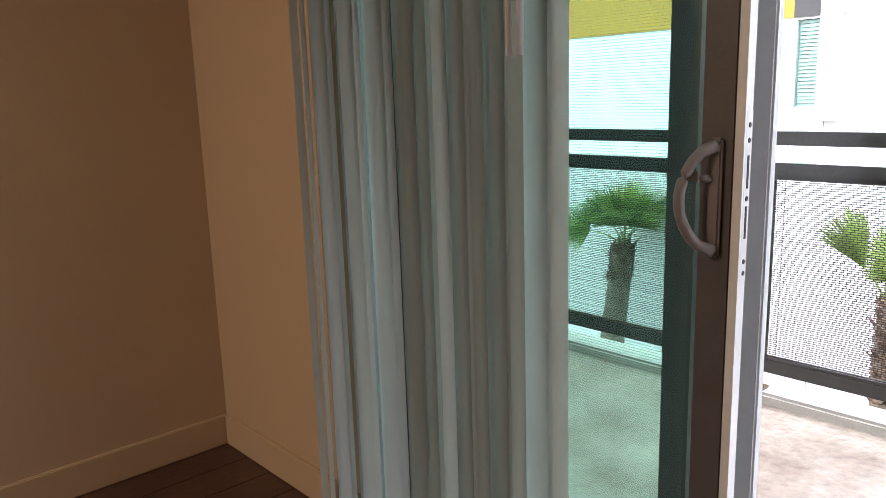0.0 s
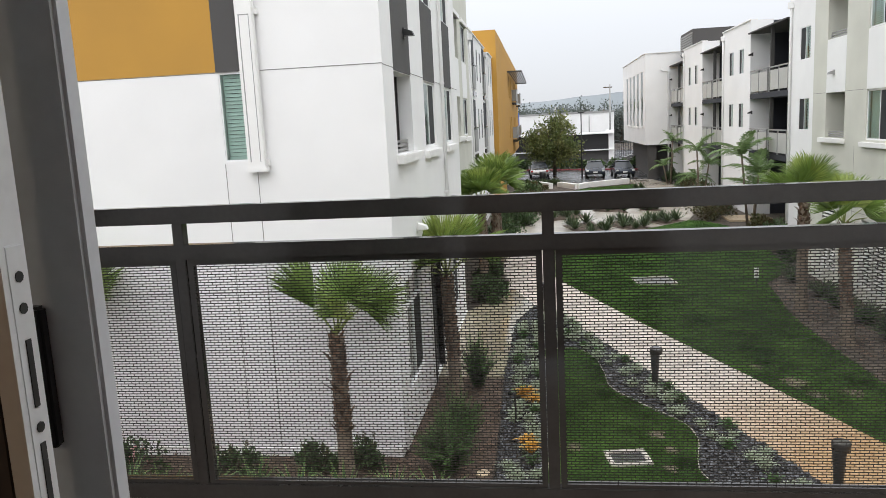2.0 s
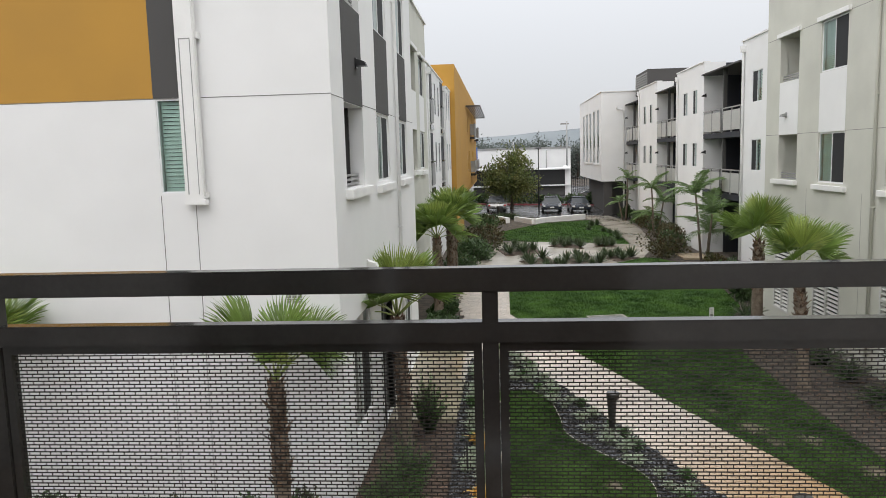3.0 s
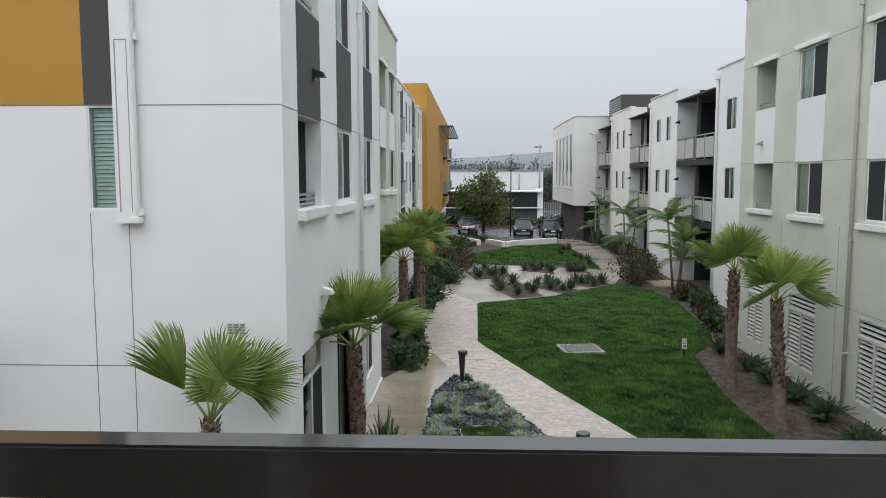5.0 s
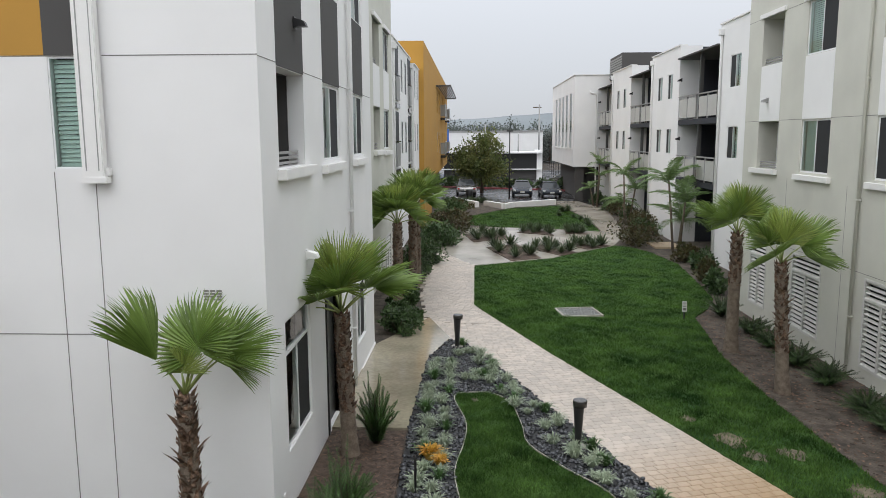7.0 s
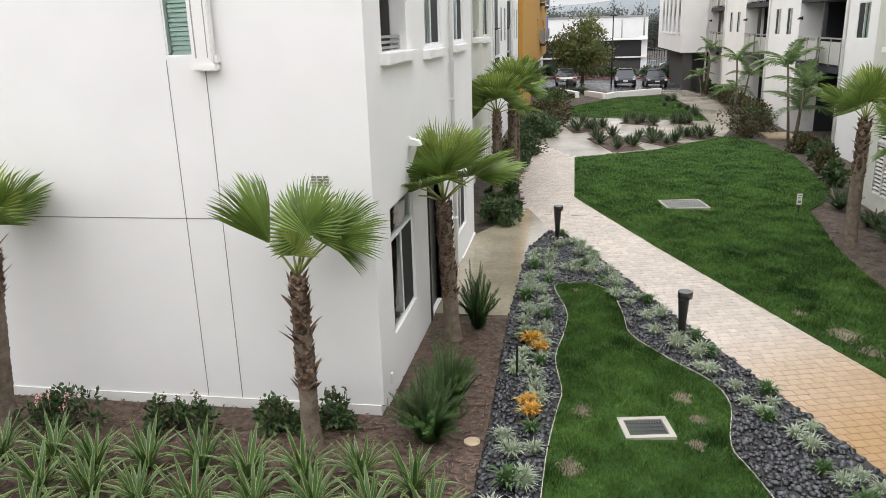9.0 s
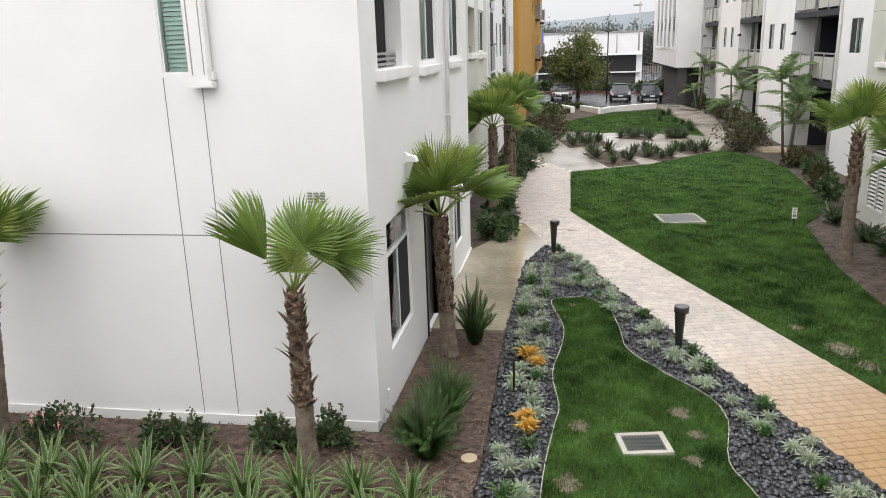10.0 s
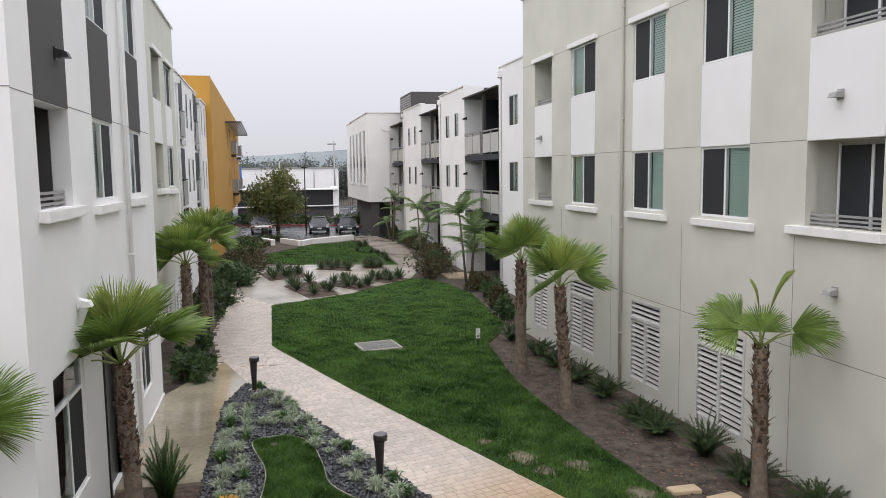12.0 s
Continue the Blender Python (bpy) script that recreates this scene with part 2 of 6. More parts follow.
def ring_tube(bm, pts, radii, n=8, mi=0, cap=True):
    """A tube along pts with a radius at each."""
    rings = []
    for i, p in enumerate(pts):
        a, b = Vector(pts[max(0, i - 1)]), Vector(pts[min(len(pts) - 1, i + 1)])
        t = (b - a).normalized()
        s = t.orthogonal().normalized() if abs(t.z) < 0.9 else Vector((1, 0, 0)).cross(t).normalized()
        if abs(t.z) < 0.9:
            s = Vector((0, 0, 1)).cross(t).normalized()
        w = t.cross(s)
        r = radii[i] if isinstance(radii, (list, tuple)) else radii
        rings.append([bm.verts.new(Vector(p) + (s * math.cos(k * math.tau / n) + w * math.sin(k * math.tau / n)) * r) for k in range(n)])
    for a, b in zip(rings, rings[1:]):
        for k in range(n):
            fa = bm.faces.new((a[k], a[(k + 1) % n], b[(k + 1) % n], b[k]))
            fa.smooth, fa.material_index = True, mi
    if cap:
        bm.faces.new(rings[0]).material_index = mi
        bm.faces.new(rings[-1][::-1]).material_index = mi


def mesh_of(name, bm, mats, bevel=0.0):
    bmesh.ops.recalc_face_normals(bm, faces=bm.faces)
    if bevel:
        bmesh.ops.bevel(bm, geom=list(bm.edges), offset=bevel, segments=2, affect="EDGES", clamp_overlap=True)
    me = bpy.data.meshes.new(name)
    bm.to_mesh(me)
    bm.free()
    for m in mats if isinstance(mats, (list, tuple)) else [mats]:
        me.materials.append(m)
    return me


def part(name, bm, material, parent=None, label="", bevel=0.0):
    ob = new(name, bm if isinstance(bm, bpy.types.Mesh) else mesh_of(name, bm, material, bevel))
    if parent:
        ob.parent = parent
    if label:
        ob["label"] = label
    return ob


def thing(name, label, category, group="", kind="", at=None):
    ob = new(name)
    if at:
        ob.location = at
    return tagged(ob, label, category, group, kind)


def boxes(name, f, rows, material, parent=None, label="", bevel=0.0):
    bm = bmesh.new()
    for r in rows:
        bx(bm, f, *r)
    return part(name, bm, material, parent, label, bevel)


def glazing(f, u0, u1, d, z0, z1, material, parent, label=""):
    """A sheet of glass that faces out of its wall."""
    pts = [f(u0, d, z0), f(u1, d, z0), f(u1, d, z1), f(u0, d, z1)]
    if (pts[1] - pts[0]).cross(pts[2] - pts[1]).dot(f(0, -1, 0) - f(0, 0, 0)) < 0:
        pts = pts[::-1]
    ob = part("pane", from_arrays("pane", pts, [(0, 1, 2, 3)], material), None, parent, label)
    ob.visible_shadow = False
    return ob


def holed(bm, f, u0, u1, z0, z1, holes, d0=0.0, d1=0.25):
    """One connected wall with the holes (u0, u1, z0, z1) cut through it."""
    us = sorted({u0, u1, *[h[i] for h in holes for i in (0, 1) if u0 < h[i] < u1]})
    zs = sorted({z0, z1, *[h[i] for h in holes for i in (2, 3) if z0 < h[i] < z1]})
    nu, nz = len(us) - 1, len(zs) - 1
    made = {}

    def solid(i, k):
        if not (0 <= i < nu and 0 <= k < nz):
            return False
        u, z = (us[i] + us[i + 1]) / 2, (zs[k] + zs[k + 1]) / 2
        return not any(h[0] < u < h[1] and h[2] < z < h[3] for h in holes)

    def vert(i, k, d):
        if (i, k, d) not in made:
            made[i, k, d] = bm.verts.new(f(us[i], d, zs[k]))
        return made[i, k, d]

    for i in range(nu):
        for k in range(nz):
            if not solid(i, k):
                continue
            for d in (d0, d1):
                bm.faces.new([vert(i, k, d), vert(i + 1, k, d), vert(i + 1, k + 1, d), vert(i, k + 1, d)])
            for di, dk, (a, b) in ((-1, 0, ((0, 0), (0, 1))), (1, 0, ((1, 0), (1, 1))), (0, -1, ((0, 0), (1, 0))), (0, 1, ((0, 1), (1, 1)))):
                if not solid(i + di, k + dk):
                    bm.faces.new([vert(i + a[0], k + a[1], d0), vert(i + b[0], k + b[1], d0), vert(i + b[0], k + b[1], d1), vert(i + a[0], k + a[1], d1)])


def from_arrays(name, verts, faces, mats, mis=None, smooth=False):
    me = bpy.data.meshes.new(name)
    me.from_pydata([tuple(v) for v in verts], [], [tuple(q) for q in faces])
    for m in mats if isinstance(mats, (list, tuple)) else [mats]:
        me.materials.append(m)
    if mis is not None:
        me.polygons.foreach_set("material_index", mis)
    if smooth:
        me.polygons.foreach_set("use_smooth", [True] * len(me.polygons))
    me.update()
    return me


def ground_z(x, y):
    return -0.22 - 0.03 * min(max(x + 2.2, 0), 12) - 0.02 * min(max(y - 8.7, -3), 14)


def inside(px, py, poly):
    hit = False
    for (x0, y0), (x1, y1) in zip(poly, poly[1:] + poly[:1]):
        if (y0 > py) != (y1 > py) and px < (x1 - x0) * (py - y0) / (y1 - y0) + x0:
            hit = not hit
    return hit


def smooth_line(pts, closed=False, n=4):
    """A Catmull-Rom line through pts."""
    out, m = [], len(pts)
    for i in range(m if closed else m - 1):
        g = lambda k: Vector(pts[k % m] if closed else pts[min(max(k, 0), m - 1)])
        a, b, c, d = g(i - 1), g(i), g(i + 1), g(i + 2)
        for s in range(n):
            t = s / n
            out.append(tuple(0.5 * (2 * b + (c - a) * t + (2 * a - 5 * b + 4 * c - d) * t * t + (3 * b - a - 3 * c + d) * t ** 3)))
    if not closed:
        out.append(tuple(pts[-1]))
    return out


def sheet(name, poly, lift, material, thick=0.12, parent=None, cell=0.0):
    """A ground sheet of an outline, following the slope, with its edge going down."""
    bm = bmesh.new()
    top = [bm.verts.new((x, y, 0)) for x, y in poly]
    bm.faces.new(top)
    xs, ys = [p[0] for p in poly], [p[1] for p in poly]
    cuts = [("x", x) for x in (-2.2, 9.8) if min(xs) < x < max(xs)]
    cuts += [("y", y) for y in (5.7, 22.7) if min(ys) < y < max(ys)]
    for axis, v in cuts:
        co, no = ((v, 0, 0), (1, 0, 0)) if axis == "x" else ((0, v, 0), (0, 1, 0))
        bmesh.ops.bisect_plane(bm, geom=bm.verts[:] + bm.edges[:] + bm.faces[:], plane_co=co, plane_no=no)
    bmesh.ops.triangulate(bm, faces=bm.faces)
    r = bmesh.ops.extrude_face_region(bm, geom=bm.faces[:])
    made = {v for v in r["geom"] if isinstance(v, bmesh.types.BMVert)}
    for v in bm.verts:
        v.co.z = ground_z(v.co.x, v.co.y) + (lift if v in made else lift - thick)
    return part(name, bm, material, parent)


# ---- ground, beds and paths ----
PATH_L = [(-1.35, 34.3), (-1.4, 24.8), (-1.02, 21.7), (-0.34, 19.3), (0.0, 18.9), (0.58, 17.5), (1.97, 13.4), (3.73, 8.3), (5.54, 3.0)]
PATH_R = [(0.34, 31.0), (0.31, 23.6), (2.19, 18.0), (4.71, 11.1), (7.55, 3.0)]
PAVED = PATH_L + PATH_R[::-1]
SLAB = [(-1.02, 21.6), (-0.34, 19.26), (-0.8, 17.2), (-0.89, 12.6), (-2.22, 12.5), (-2.22, 18.2)]
PEBBLES = [(-0.8, 17.2), (-0.34, 19.0), (0.0, 18.86), (0.57, 17.5), (1.96, 13.38), (3.72, 8.3), (4.9, 4.9), (-0.83, 4.9), (-0.8, 8.6), (-0.88, 12.6)]
ISLAND = smooth_line([(-0.15, 5.0), (-0.1, 7.0), (-0.06, 8.06), (0.05, 9.2), (0.09, 9.7), (-0.02, 10.8), (0.12, 12.05), (0.13, 13.0), (-0.11, 14.35),
                      (0.28, 14.66), (0.67, 14.62), (1.0, 14.1), (1.14, 12.9), (1.2, 12.0), (1.7, 11.08), (2.2, 10.35), (2.34, 9.6), (2.14, 8.5), (2.3, 7.75), (2.9, 5.0)])
LAWN = [(0.34, 31.0), (0.31, 23.6), (2.19, 18.0), (4.71, 11.1), (6.62, 5.6), (6.9, 5.6), (6.5, 10.7), (6.4, 13.0), (6.37, 15.0), (6.4, 17.2), (6.5, 18.7), (6.8, 20.7), (7.1, 22.9),
        (7.9, 24.2), (8.55, 25.7), (8.93, 29.0), (9.3, 33.0), (8.9, 36.3), (8.2, 38.0), (7.5, 38.3), (6.44, 37.0), (3.82, 33.6), (1.92, 32.1)]
UPPER_LAWN = [(-0.4, 50.0), (-0.05, 46.0), (2.5, 45.2), (5.5, 45.0), (7.8, 44.5), (8.0, 50.0), (7.6, 57.0), (7.3, 61.0), (3.2, 57.5)]
PLAZA = [(-1.4, 34.2), (0.38, 31.1), (1.9, 32.2), (3.8, 33.7), (6.4, 37.1), (7.5, 38.4), (8.6, 42.0), (9.6, 47.7), (10.2, 54.0), (10.3, 61.0), (9.6, 66.0), (7.2, 66.0), (7.5, 61.0), (7.75, 57.0), (8.15, 50.0), (7.9, 44.4), (5.5, 44.9),
         (2.5, 45.1), (0.2, 44.5), (-0.6, 40.0)]
MULCH = [(-13, 3.5), (-0.86, 3.5), (-0.83, 8.6), (-0.91, 12.5), (-2.2, 12.4), (-2.2, 8.6), (-13, 8.6)]
BEDS = [[(0.94, 36.4), (1.95, 32.6), (3.35, 33.6), (2.5, 38.0)], [(3.1, 36.5), (4.4, 34.4), (5.2, 35.7), (3.9, 38.4)], [(5.15, 38.3), (5.9, 36.8), (7.3, 38.3), (6.4, 39.6)],
        [(0.3, 38.3), (2.5, 39.8), (1.6, 42.4), (-0.2, 41.0)], [(2.8, 42.7), (4.8, 41.8), (4.7, 43.6), (3.6, 44.5)], [(5.6, 42.9), (6.8, 42.8), (6.7, 44.3), (5.7, 44.3)]]

tagged(sheet("ground", [(-300, -30), (300, -30), (300, 900), (-300, 900)], -0.03, M_SOIL, 0.5), "bare brown planting soil of the courtyard", "ground", kind="structure")
tagged(sheet("ground_mulch", MULCH, 0.0, M_MULCH), "dark brown bark mulch in the planting bed", "mulch", kind="structure")
tagged(sheet("lawn", LAWN, 0.022, M_GRASS), "green courtyard lawn with worn patches", "lawn", kind="structure")
tagged(sheet("lawn_upper", UPPER_LAWN, 0.01, M_GRASS), "green lawn beyond the plaza", "lawn", kind="structure")
tagged(sheet("lawn_island", ISLAND, 0.03, M_GRASS), "curved green turf island with bare spots", "lawn", kind="structure")
tagged(sheet("pebble_bed", PEBBLES, 0.014, M_BED), "dark bed under the river pebbles", "ground", kind="structure")
paved_walk = tagged(sheet("pavement_walk", PAVED, -0.012, M_PJOINT), "wet tan paver walkway through the courtyard", "pavement", kind="structure")
tagged(sheet("pavement_slab", SLAB, 0.018, M_WET), "wet beige concrete entrance slab with puddles", "pavement", kind="structure")
tagged(sheet("pavement_plaza", PLAZA, 0.004, M_PLAZA), "pale concrete crossing between planting beds", "pavement", kind="structure")
for b in BEDS:
    tagged(sheet("planting_bed", b, 0.03, M_MULCH), "dark mulch square set in the concrete plaza", "planting bed", "plaza beds", kind="structure")
tagged(sheet("road", [(-30, 63.5), (60, 63.5), (60, 79), (-30, 79)], -0.01, M_ASPH), "wet dark asphalt parking lot", "road", kind="structure")
tagged(sheet("road_far", [(-60, 84), (80, 84), (80, 128), (-60, 128)], -0.01, M_ASPH), "wet asphalt yard beyond the hedge", "road", kind="structure")
tagged(sheet("kerb", [(-30, 79), (60, 79), (60, 79.3), (-30, 79.3)], 0.14, M_RED), "red painted kerb of the parking lot", "kerb", kind="structure")

# thin metal edging round the turf island
bm = bmesh.new()
for a, b in zip(ISLAND, ISLAND[1:]):
    va, vb = Vector((*a, 0)), Vector((*b, 0))
    s = Vector((-(vb - va).y, (vb - va).x, 0)).normalized() * 0.006
    q = [va - s, vb - s, vb + s, va + s]
    lo = [bm.verts.new((p.x, p.y, ground_z(p.x, p.y) - 0.03)) for p in q]
    hi = [bm.verts.new((p.x, p.y, ground_z(p.x, p.y) + 0.055)) for p in q]
    bm.faces.new(hi)
    for k in range(4):
        bm.faces.new((lo[k], lo[(k + 1) % 4], hi[(k + 1) % 4], hi[k]))
tagged(part("lawn_edging", bm, M_CONC), "thin pale edging strip round the turf island", "edging", kind="structure")


# ---- windows, loggias, louvres ----
def window(parent, f, u0, u1, z0, z1, blind="", recess=0.035, halves=2, transom=None, sill=False, lintel=False, w=0.045):
    bm = bmesh.new()
    mids = [u0 + (u1 - u0) * k / halves for k in range(1, halves)]
    top = transom or z1 - w
    m = min(0.022, w * 0.5)
    cuts = [u0 + w] + [c for mid in mids for c in (mid - m, mid + m)] + [u1 - w]
    lights = [(cuts[2 * i], cuts[2 * i + 1], z0 + w, top) for i in range(halves)]
    if transom:
        lights.append((u0 + w, u1 - w, transom + 0.05, z1 - w))
    holed(bm, f, u0, u1, z0, z1, lights, recess, recess + 0.07)
    win = part("window", bm, M_VINYL, parent, "white vinyl framed window")
    for i in range(halves):
        glazing(f, cuts[2 * i], cuts[2 * i + 1], recess + 0.014, z0 + w, top, M_GLASS, win)
    if transom:
        glazing(f, u0 + w, u1 - w, recess + 0.03, transom + 0.05, z1 - w, M_GLASS, win)
    # flat panel whose colour stands for the darkness of the room
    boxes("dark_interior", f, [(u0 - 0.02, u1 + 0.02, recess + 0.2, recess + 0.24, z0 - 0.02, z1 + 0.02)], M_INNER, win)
    if halves == 2:
        a, b = cuts[:2] if blind == "r" else cuts[-2:]
        boxes("insect_screen", f, [(a, b, recess + 0.006, recess + 0.01, z0 + w, top)], M_MESH, win, "dark insect screen over one half")
    for side in blind:
        a, b = {"l": (cuts[0], cuts[1]), "r": (cuts[-2], cuts[-1]), "b": (cuts[0], cuts[-1])}[side]
        bm = bmesh.new()
        n = int((z1 - z0) / 0.055)
        for k in range(n):
            z = z0 + w + k * (z1 - z0 - 2 * w) / n
            v = [bm.verts.new(f(u, d, zz)) for u, d, zz in ((a, recess + 0.085, z), (b, recess + 0.085, z), (b, recess + 0.115, z + 0.05), (a, recess + 0.115, z + 0.05))]
            bm.faces.new(v)
        part("blind", bm, M_BLIND, win, "pale horizontal slat blind, in some panes painting sky reflection")
    if sill:
        boxes("sill", f, [(u0 - 0.2, u1 + 0.2, -0.1, 0.05, z0 - 0.2, z0 - 0.06)], M_TRIM, win, bevel=0.008)
    if lintel:
        boxes("lintel", f, [(u0 - 0.15, u1 + 0.15, -0.08, 0.05, z1, z1 + 0.13)], M_TRIM, win, bevel=0.008)
    return win


def loggia(parent, f, u0, u1, z0, z1, wall, sill=True, lintel=False, deep=0.62):
    """A recessed balcony behind an opening: floor, cheeks, back wall with a dark sliding door, a low rail of flat bars."""
    bay = boxes("loggia", f, [(u0 - 0.12, u0, 0.24, deep, z0 - 0.6, z1 + 0.1), (u1, u1 + 0.12, 0.24, deep, z0 - 0.6, z1 + 0.1), (u0 - 0.12, u1 + 0.12, deep, deep + 0.1, z0 - 0.6, z1 + 0.1),
                              (u0, u1, 0.24, deep, z1, z1 + 0.1), (u0, u1, 0.24, deep, z0 - 0.6, z0 - 0.5)], wall, parent, "recessed balcony behind a wall opening")
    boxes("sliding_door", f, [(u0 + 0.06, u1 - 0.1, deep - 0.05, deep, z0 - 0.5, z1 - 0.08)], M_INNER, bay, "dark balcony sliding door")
    boxes("door_frame", f, [(u0 + 0.02, u0 + 0.06, deep - 0.07, deep, z0 - 0.5, z1 - 0.04), ((u0 + u1) / 2 - 0.02, (u0 + u1) / 2 + 0.04, deep - 0.07, deep - 0.05, z0 - 0.5, z1 - 0.08),
                            (u1 - 0.1, u1 - 0.06, deep - 0.07, deep, z0 - 0.5, z1 - 0.04)], M_VINYL, bay)
    for k in range(3):
        boxes("rail_bar", f, [(u0, u1, 0.1, 0.13, z0 + 0.03 + k * 0.07, z0 + 0.065 + k * 0.07)], M_RAILG, bay)
    if sill:
        boxes("sill", f, [(u0 - 0.1, u1 + 0.35, -0.12, 0.05, z0 - 0.15, z0 - 0.01)], M_TRIM, bay, bevel=0.008)
    if lintel:
        boxes("lintel", f, [(u0 - 0.15, u1 + 0.15, -0.08, 0.05, z1, z1 + 0.13)], M_TRIM, bay, bevel=0.008)
    return bay


def louvre(parent, f, u0, u1, z0, z1):
    vent = boxes("louvre_vent", f, [(u0, u0 + 0.06, -0.015, 0.06, z0, z1), (u1 - 0.06, u1, -0.015, 0.06, z0, z1), (u0 + 0.06, u1 - 0.06, -0.015, 0.06, z0, z0 + 0.06),
                                    (u0 + 0.06, u1 - 0.06, -0.015, 0.06, z1 - 0.06, z1), (u0 + 0.06, u1 - 0.06, -0.015, 0.06, z1 - 0.5, z1 - 0.44),
                                    ((u0 + u1) / 2 - 0.04, (u0 + u1) / 2 + 0.04, -0.015, 0.06, z0 + 0.06, z1 - 0.5)], M_LOUVRE, parent, "pale grey metal louvred vent")
    # panel behind the slats, duct darkness put into its colour
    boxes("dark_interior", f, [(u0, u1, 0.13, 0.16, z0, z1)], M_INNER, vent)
    m = (u0 + u1) / 2
    for a, b, c, d in ((u0 + 0.06, m - 0.04, z0 + 0.06, z1 - 0.5), (m + 0.04, u1 - 0.06, z0 + 0.06, z1 - 0.5), (u0 + 0.06, u1 - 0.06, z1 - 0.44, z1 - 0.06)):
        z = c
        while z < d - 0.03:
            bm = bmesh.new()
            v = [bm.verts.new(f(u, dd, zz)) for dd, zz in ((0.0, z), (0.0, z + 0.012), (0.06, z + 0.052), (0.06, z + 0.04)) for u in (a, b)]
            for q in ((0, 1, 3, 2), (2, 3, 5, 4), (4, 5, 7, 6), (6, 7, 1, 0)):
                bm.faces.new([v[i] for i in q])
            part("slat", bm, M_LOUVRE, vent)
            z += 0.115


def wall_lamp(parent, f, u, z, material):
    lamp = boxes("wall_lamp", f, [(u - 0.06, u + 0.06, -0.03, 0.0, z - 0.08, z + 0.08)], material, parent, "small downlight on the wall")
    bm = bmesh.new()
    pts = [(-0.03, 0.06), (-0.16, 0.02), (-0.19, -0.05), (-0.03, -0.05)]
    a = [bm.verts.new(f(u - 0.08, d, z + h)) for d, h in pts]
    b = [bm.verts.new(f(u + 0.08, d, z + h)) for d, h in pts]
    bm.faces.new(a), bm.faces.new(b[::-1])
    for k in range(4):
        bm.faces.new((a[k], a[(k + 1) % 4], b[(k + 1) % 4], b[k]))
    part("lamp_hood", bm, material, lamp)


def downpipe(parent, f, u, z0, z1, material=None, r=0.04):
    bm = bmesh.new()
    ring_tube(bm, [f(u, -0.06, z0), f(u, -0.06, z1 - 0.3), f(u, -0.06, z1)], r, 10)
    for k in range(4):
        z = z0 + (z1 - z0) * (k + 0.5) / 4
        bx(bm, f, u - 0.055, u + 0.055, -0.11, 0.0, z, z + 0.03)
    bx(bm, f, u - 0.1, u + 0.1, -0.16, 0.0, z1, z1 + 0.22)
    return part("downpipe", bm, material or M_TRIM, parent, "painted rainwater downpipe")


def joints(parent, f, rows):
    """Control joints: thin strips (u0, u1, z0, z1) on the stucco, recess shade put into their grey."""
    for r in rows:
        boxes("wall_joint", f, [(r[0], r[1], -0.003, 0.004, r[2], r[3])], M_JOINT, parent)


# ---- white building with the ochre panel ----
lb = thing("apartment_building", "white stucco apartment building with an ochre panel", "building")
FS, FW = south_face(8.67), west_face(-2.22)
bm = bmesh.new()
holed(bm, FS, -14, -2.22, -0.1, 9.6, [(-4.68, -4.31, 4.42, 5.71)])
part("wall_front", bm, M_WHITE, lb)
L_OPEN = [(9.5, 11.02), (12.46, 14.0), (15.66, 17.0)]
holes = [(a, b, 4.38, 5.66) for a, b in L_OPEN] + [(a, b, 7.18, 8.55) for a, b in L_OPEN] + [(9.5, 11.02, 0.55, 2.36), (12.25, 13.35, -0.3, 2.02), (15.7, 16.9, 0.3, 1.6)]
bm = bmesh.new()
holed(bm, FW, 8.92, 18.35, -0.35, 9.6, holes)
part("wall_side", bm, M_WHITE, lb)
boxes("roof", ident, [(-14, -2.47, 8.95, 18.35, 9.2, 9.35)], M_CONC, lb)
boxes("roof_coping", ident, [(-14, -2.16, 8.61, 9.0, 9.6, 9.66), (-2.5, -2.16, 9.0, 18.35, 9.6, 9.66)], M_TRIM, lb)
boxes("footing", ident, [(-14, -2.25, 8.64, 8.92, -0.6, -0.1), (-2.5, -2.19, 8.64, 18.35, -0.8, -0.35)], M_TRIM, lb, "white painted concrete footing")
boxes("ochre_panel", FS, [(-14, -4.71, -0.006, 0.01, 5.725, 9.6)], M_OCHRE, lb, "ochre painted stucco field")
boxes("charcoal_panel", FS, [(-4.71, -4.31, -0.008, 0.01, 5.725, 9.6)], M_DARK, lb, "charcoal strip above a narrow window")
window(lb, FS, -4.68, -4.31, 4.42, 5.71, "b", 0.012, 1, w=0.02)
fin = boxes("shade_fin", FS, [(-4.29, -4.03, -0.14, -0.03, 4.27, 9.4)], M_TRIM, lb, "white metal vertical shade box", bevel=0.012)
boxes("fin_foot", FS, [(-4.3, -4.0, -0.15, -0.02, 4.25, 4.33)], M_TRIM, fin, bevel=0.008)
# grey stripes laid on the fin paint the shade of its grooves
boxes("fin_groove", FS, [(-4.24, -4.225, -0.144, -0.139, 4.4, 6.5), (-4.09, -4.08, -0.144, -0.139, 4.4, 6.5), (-4.225, -4.09, -0.144, -0.139, 6.485, 6.5)], M_RAILG, fin)
for z in (4.34, 6.5, 8.6):
    boxes("fin_bracket", FS, [(-4.03, -3.99, -0.09, 0.0, z, z + 0.09)], M_TRIM, fin, bevel=0.005)
joints(lb, FS, [(-4.03, -2.215, 5.712, 5.724), (-14, -4.36, 5.713, 5.722), (-14, -2.215, 2.404, 2.416), (-4.698, -4.688, -0.1, 4.38), (-4.206, -4.196, -0.1, 4.25), (-14, -2.2, -0.115, -0.1)])
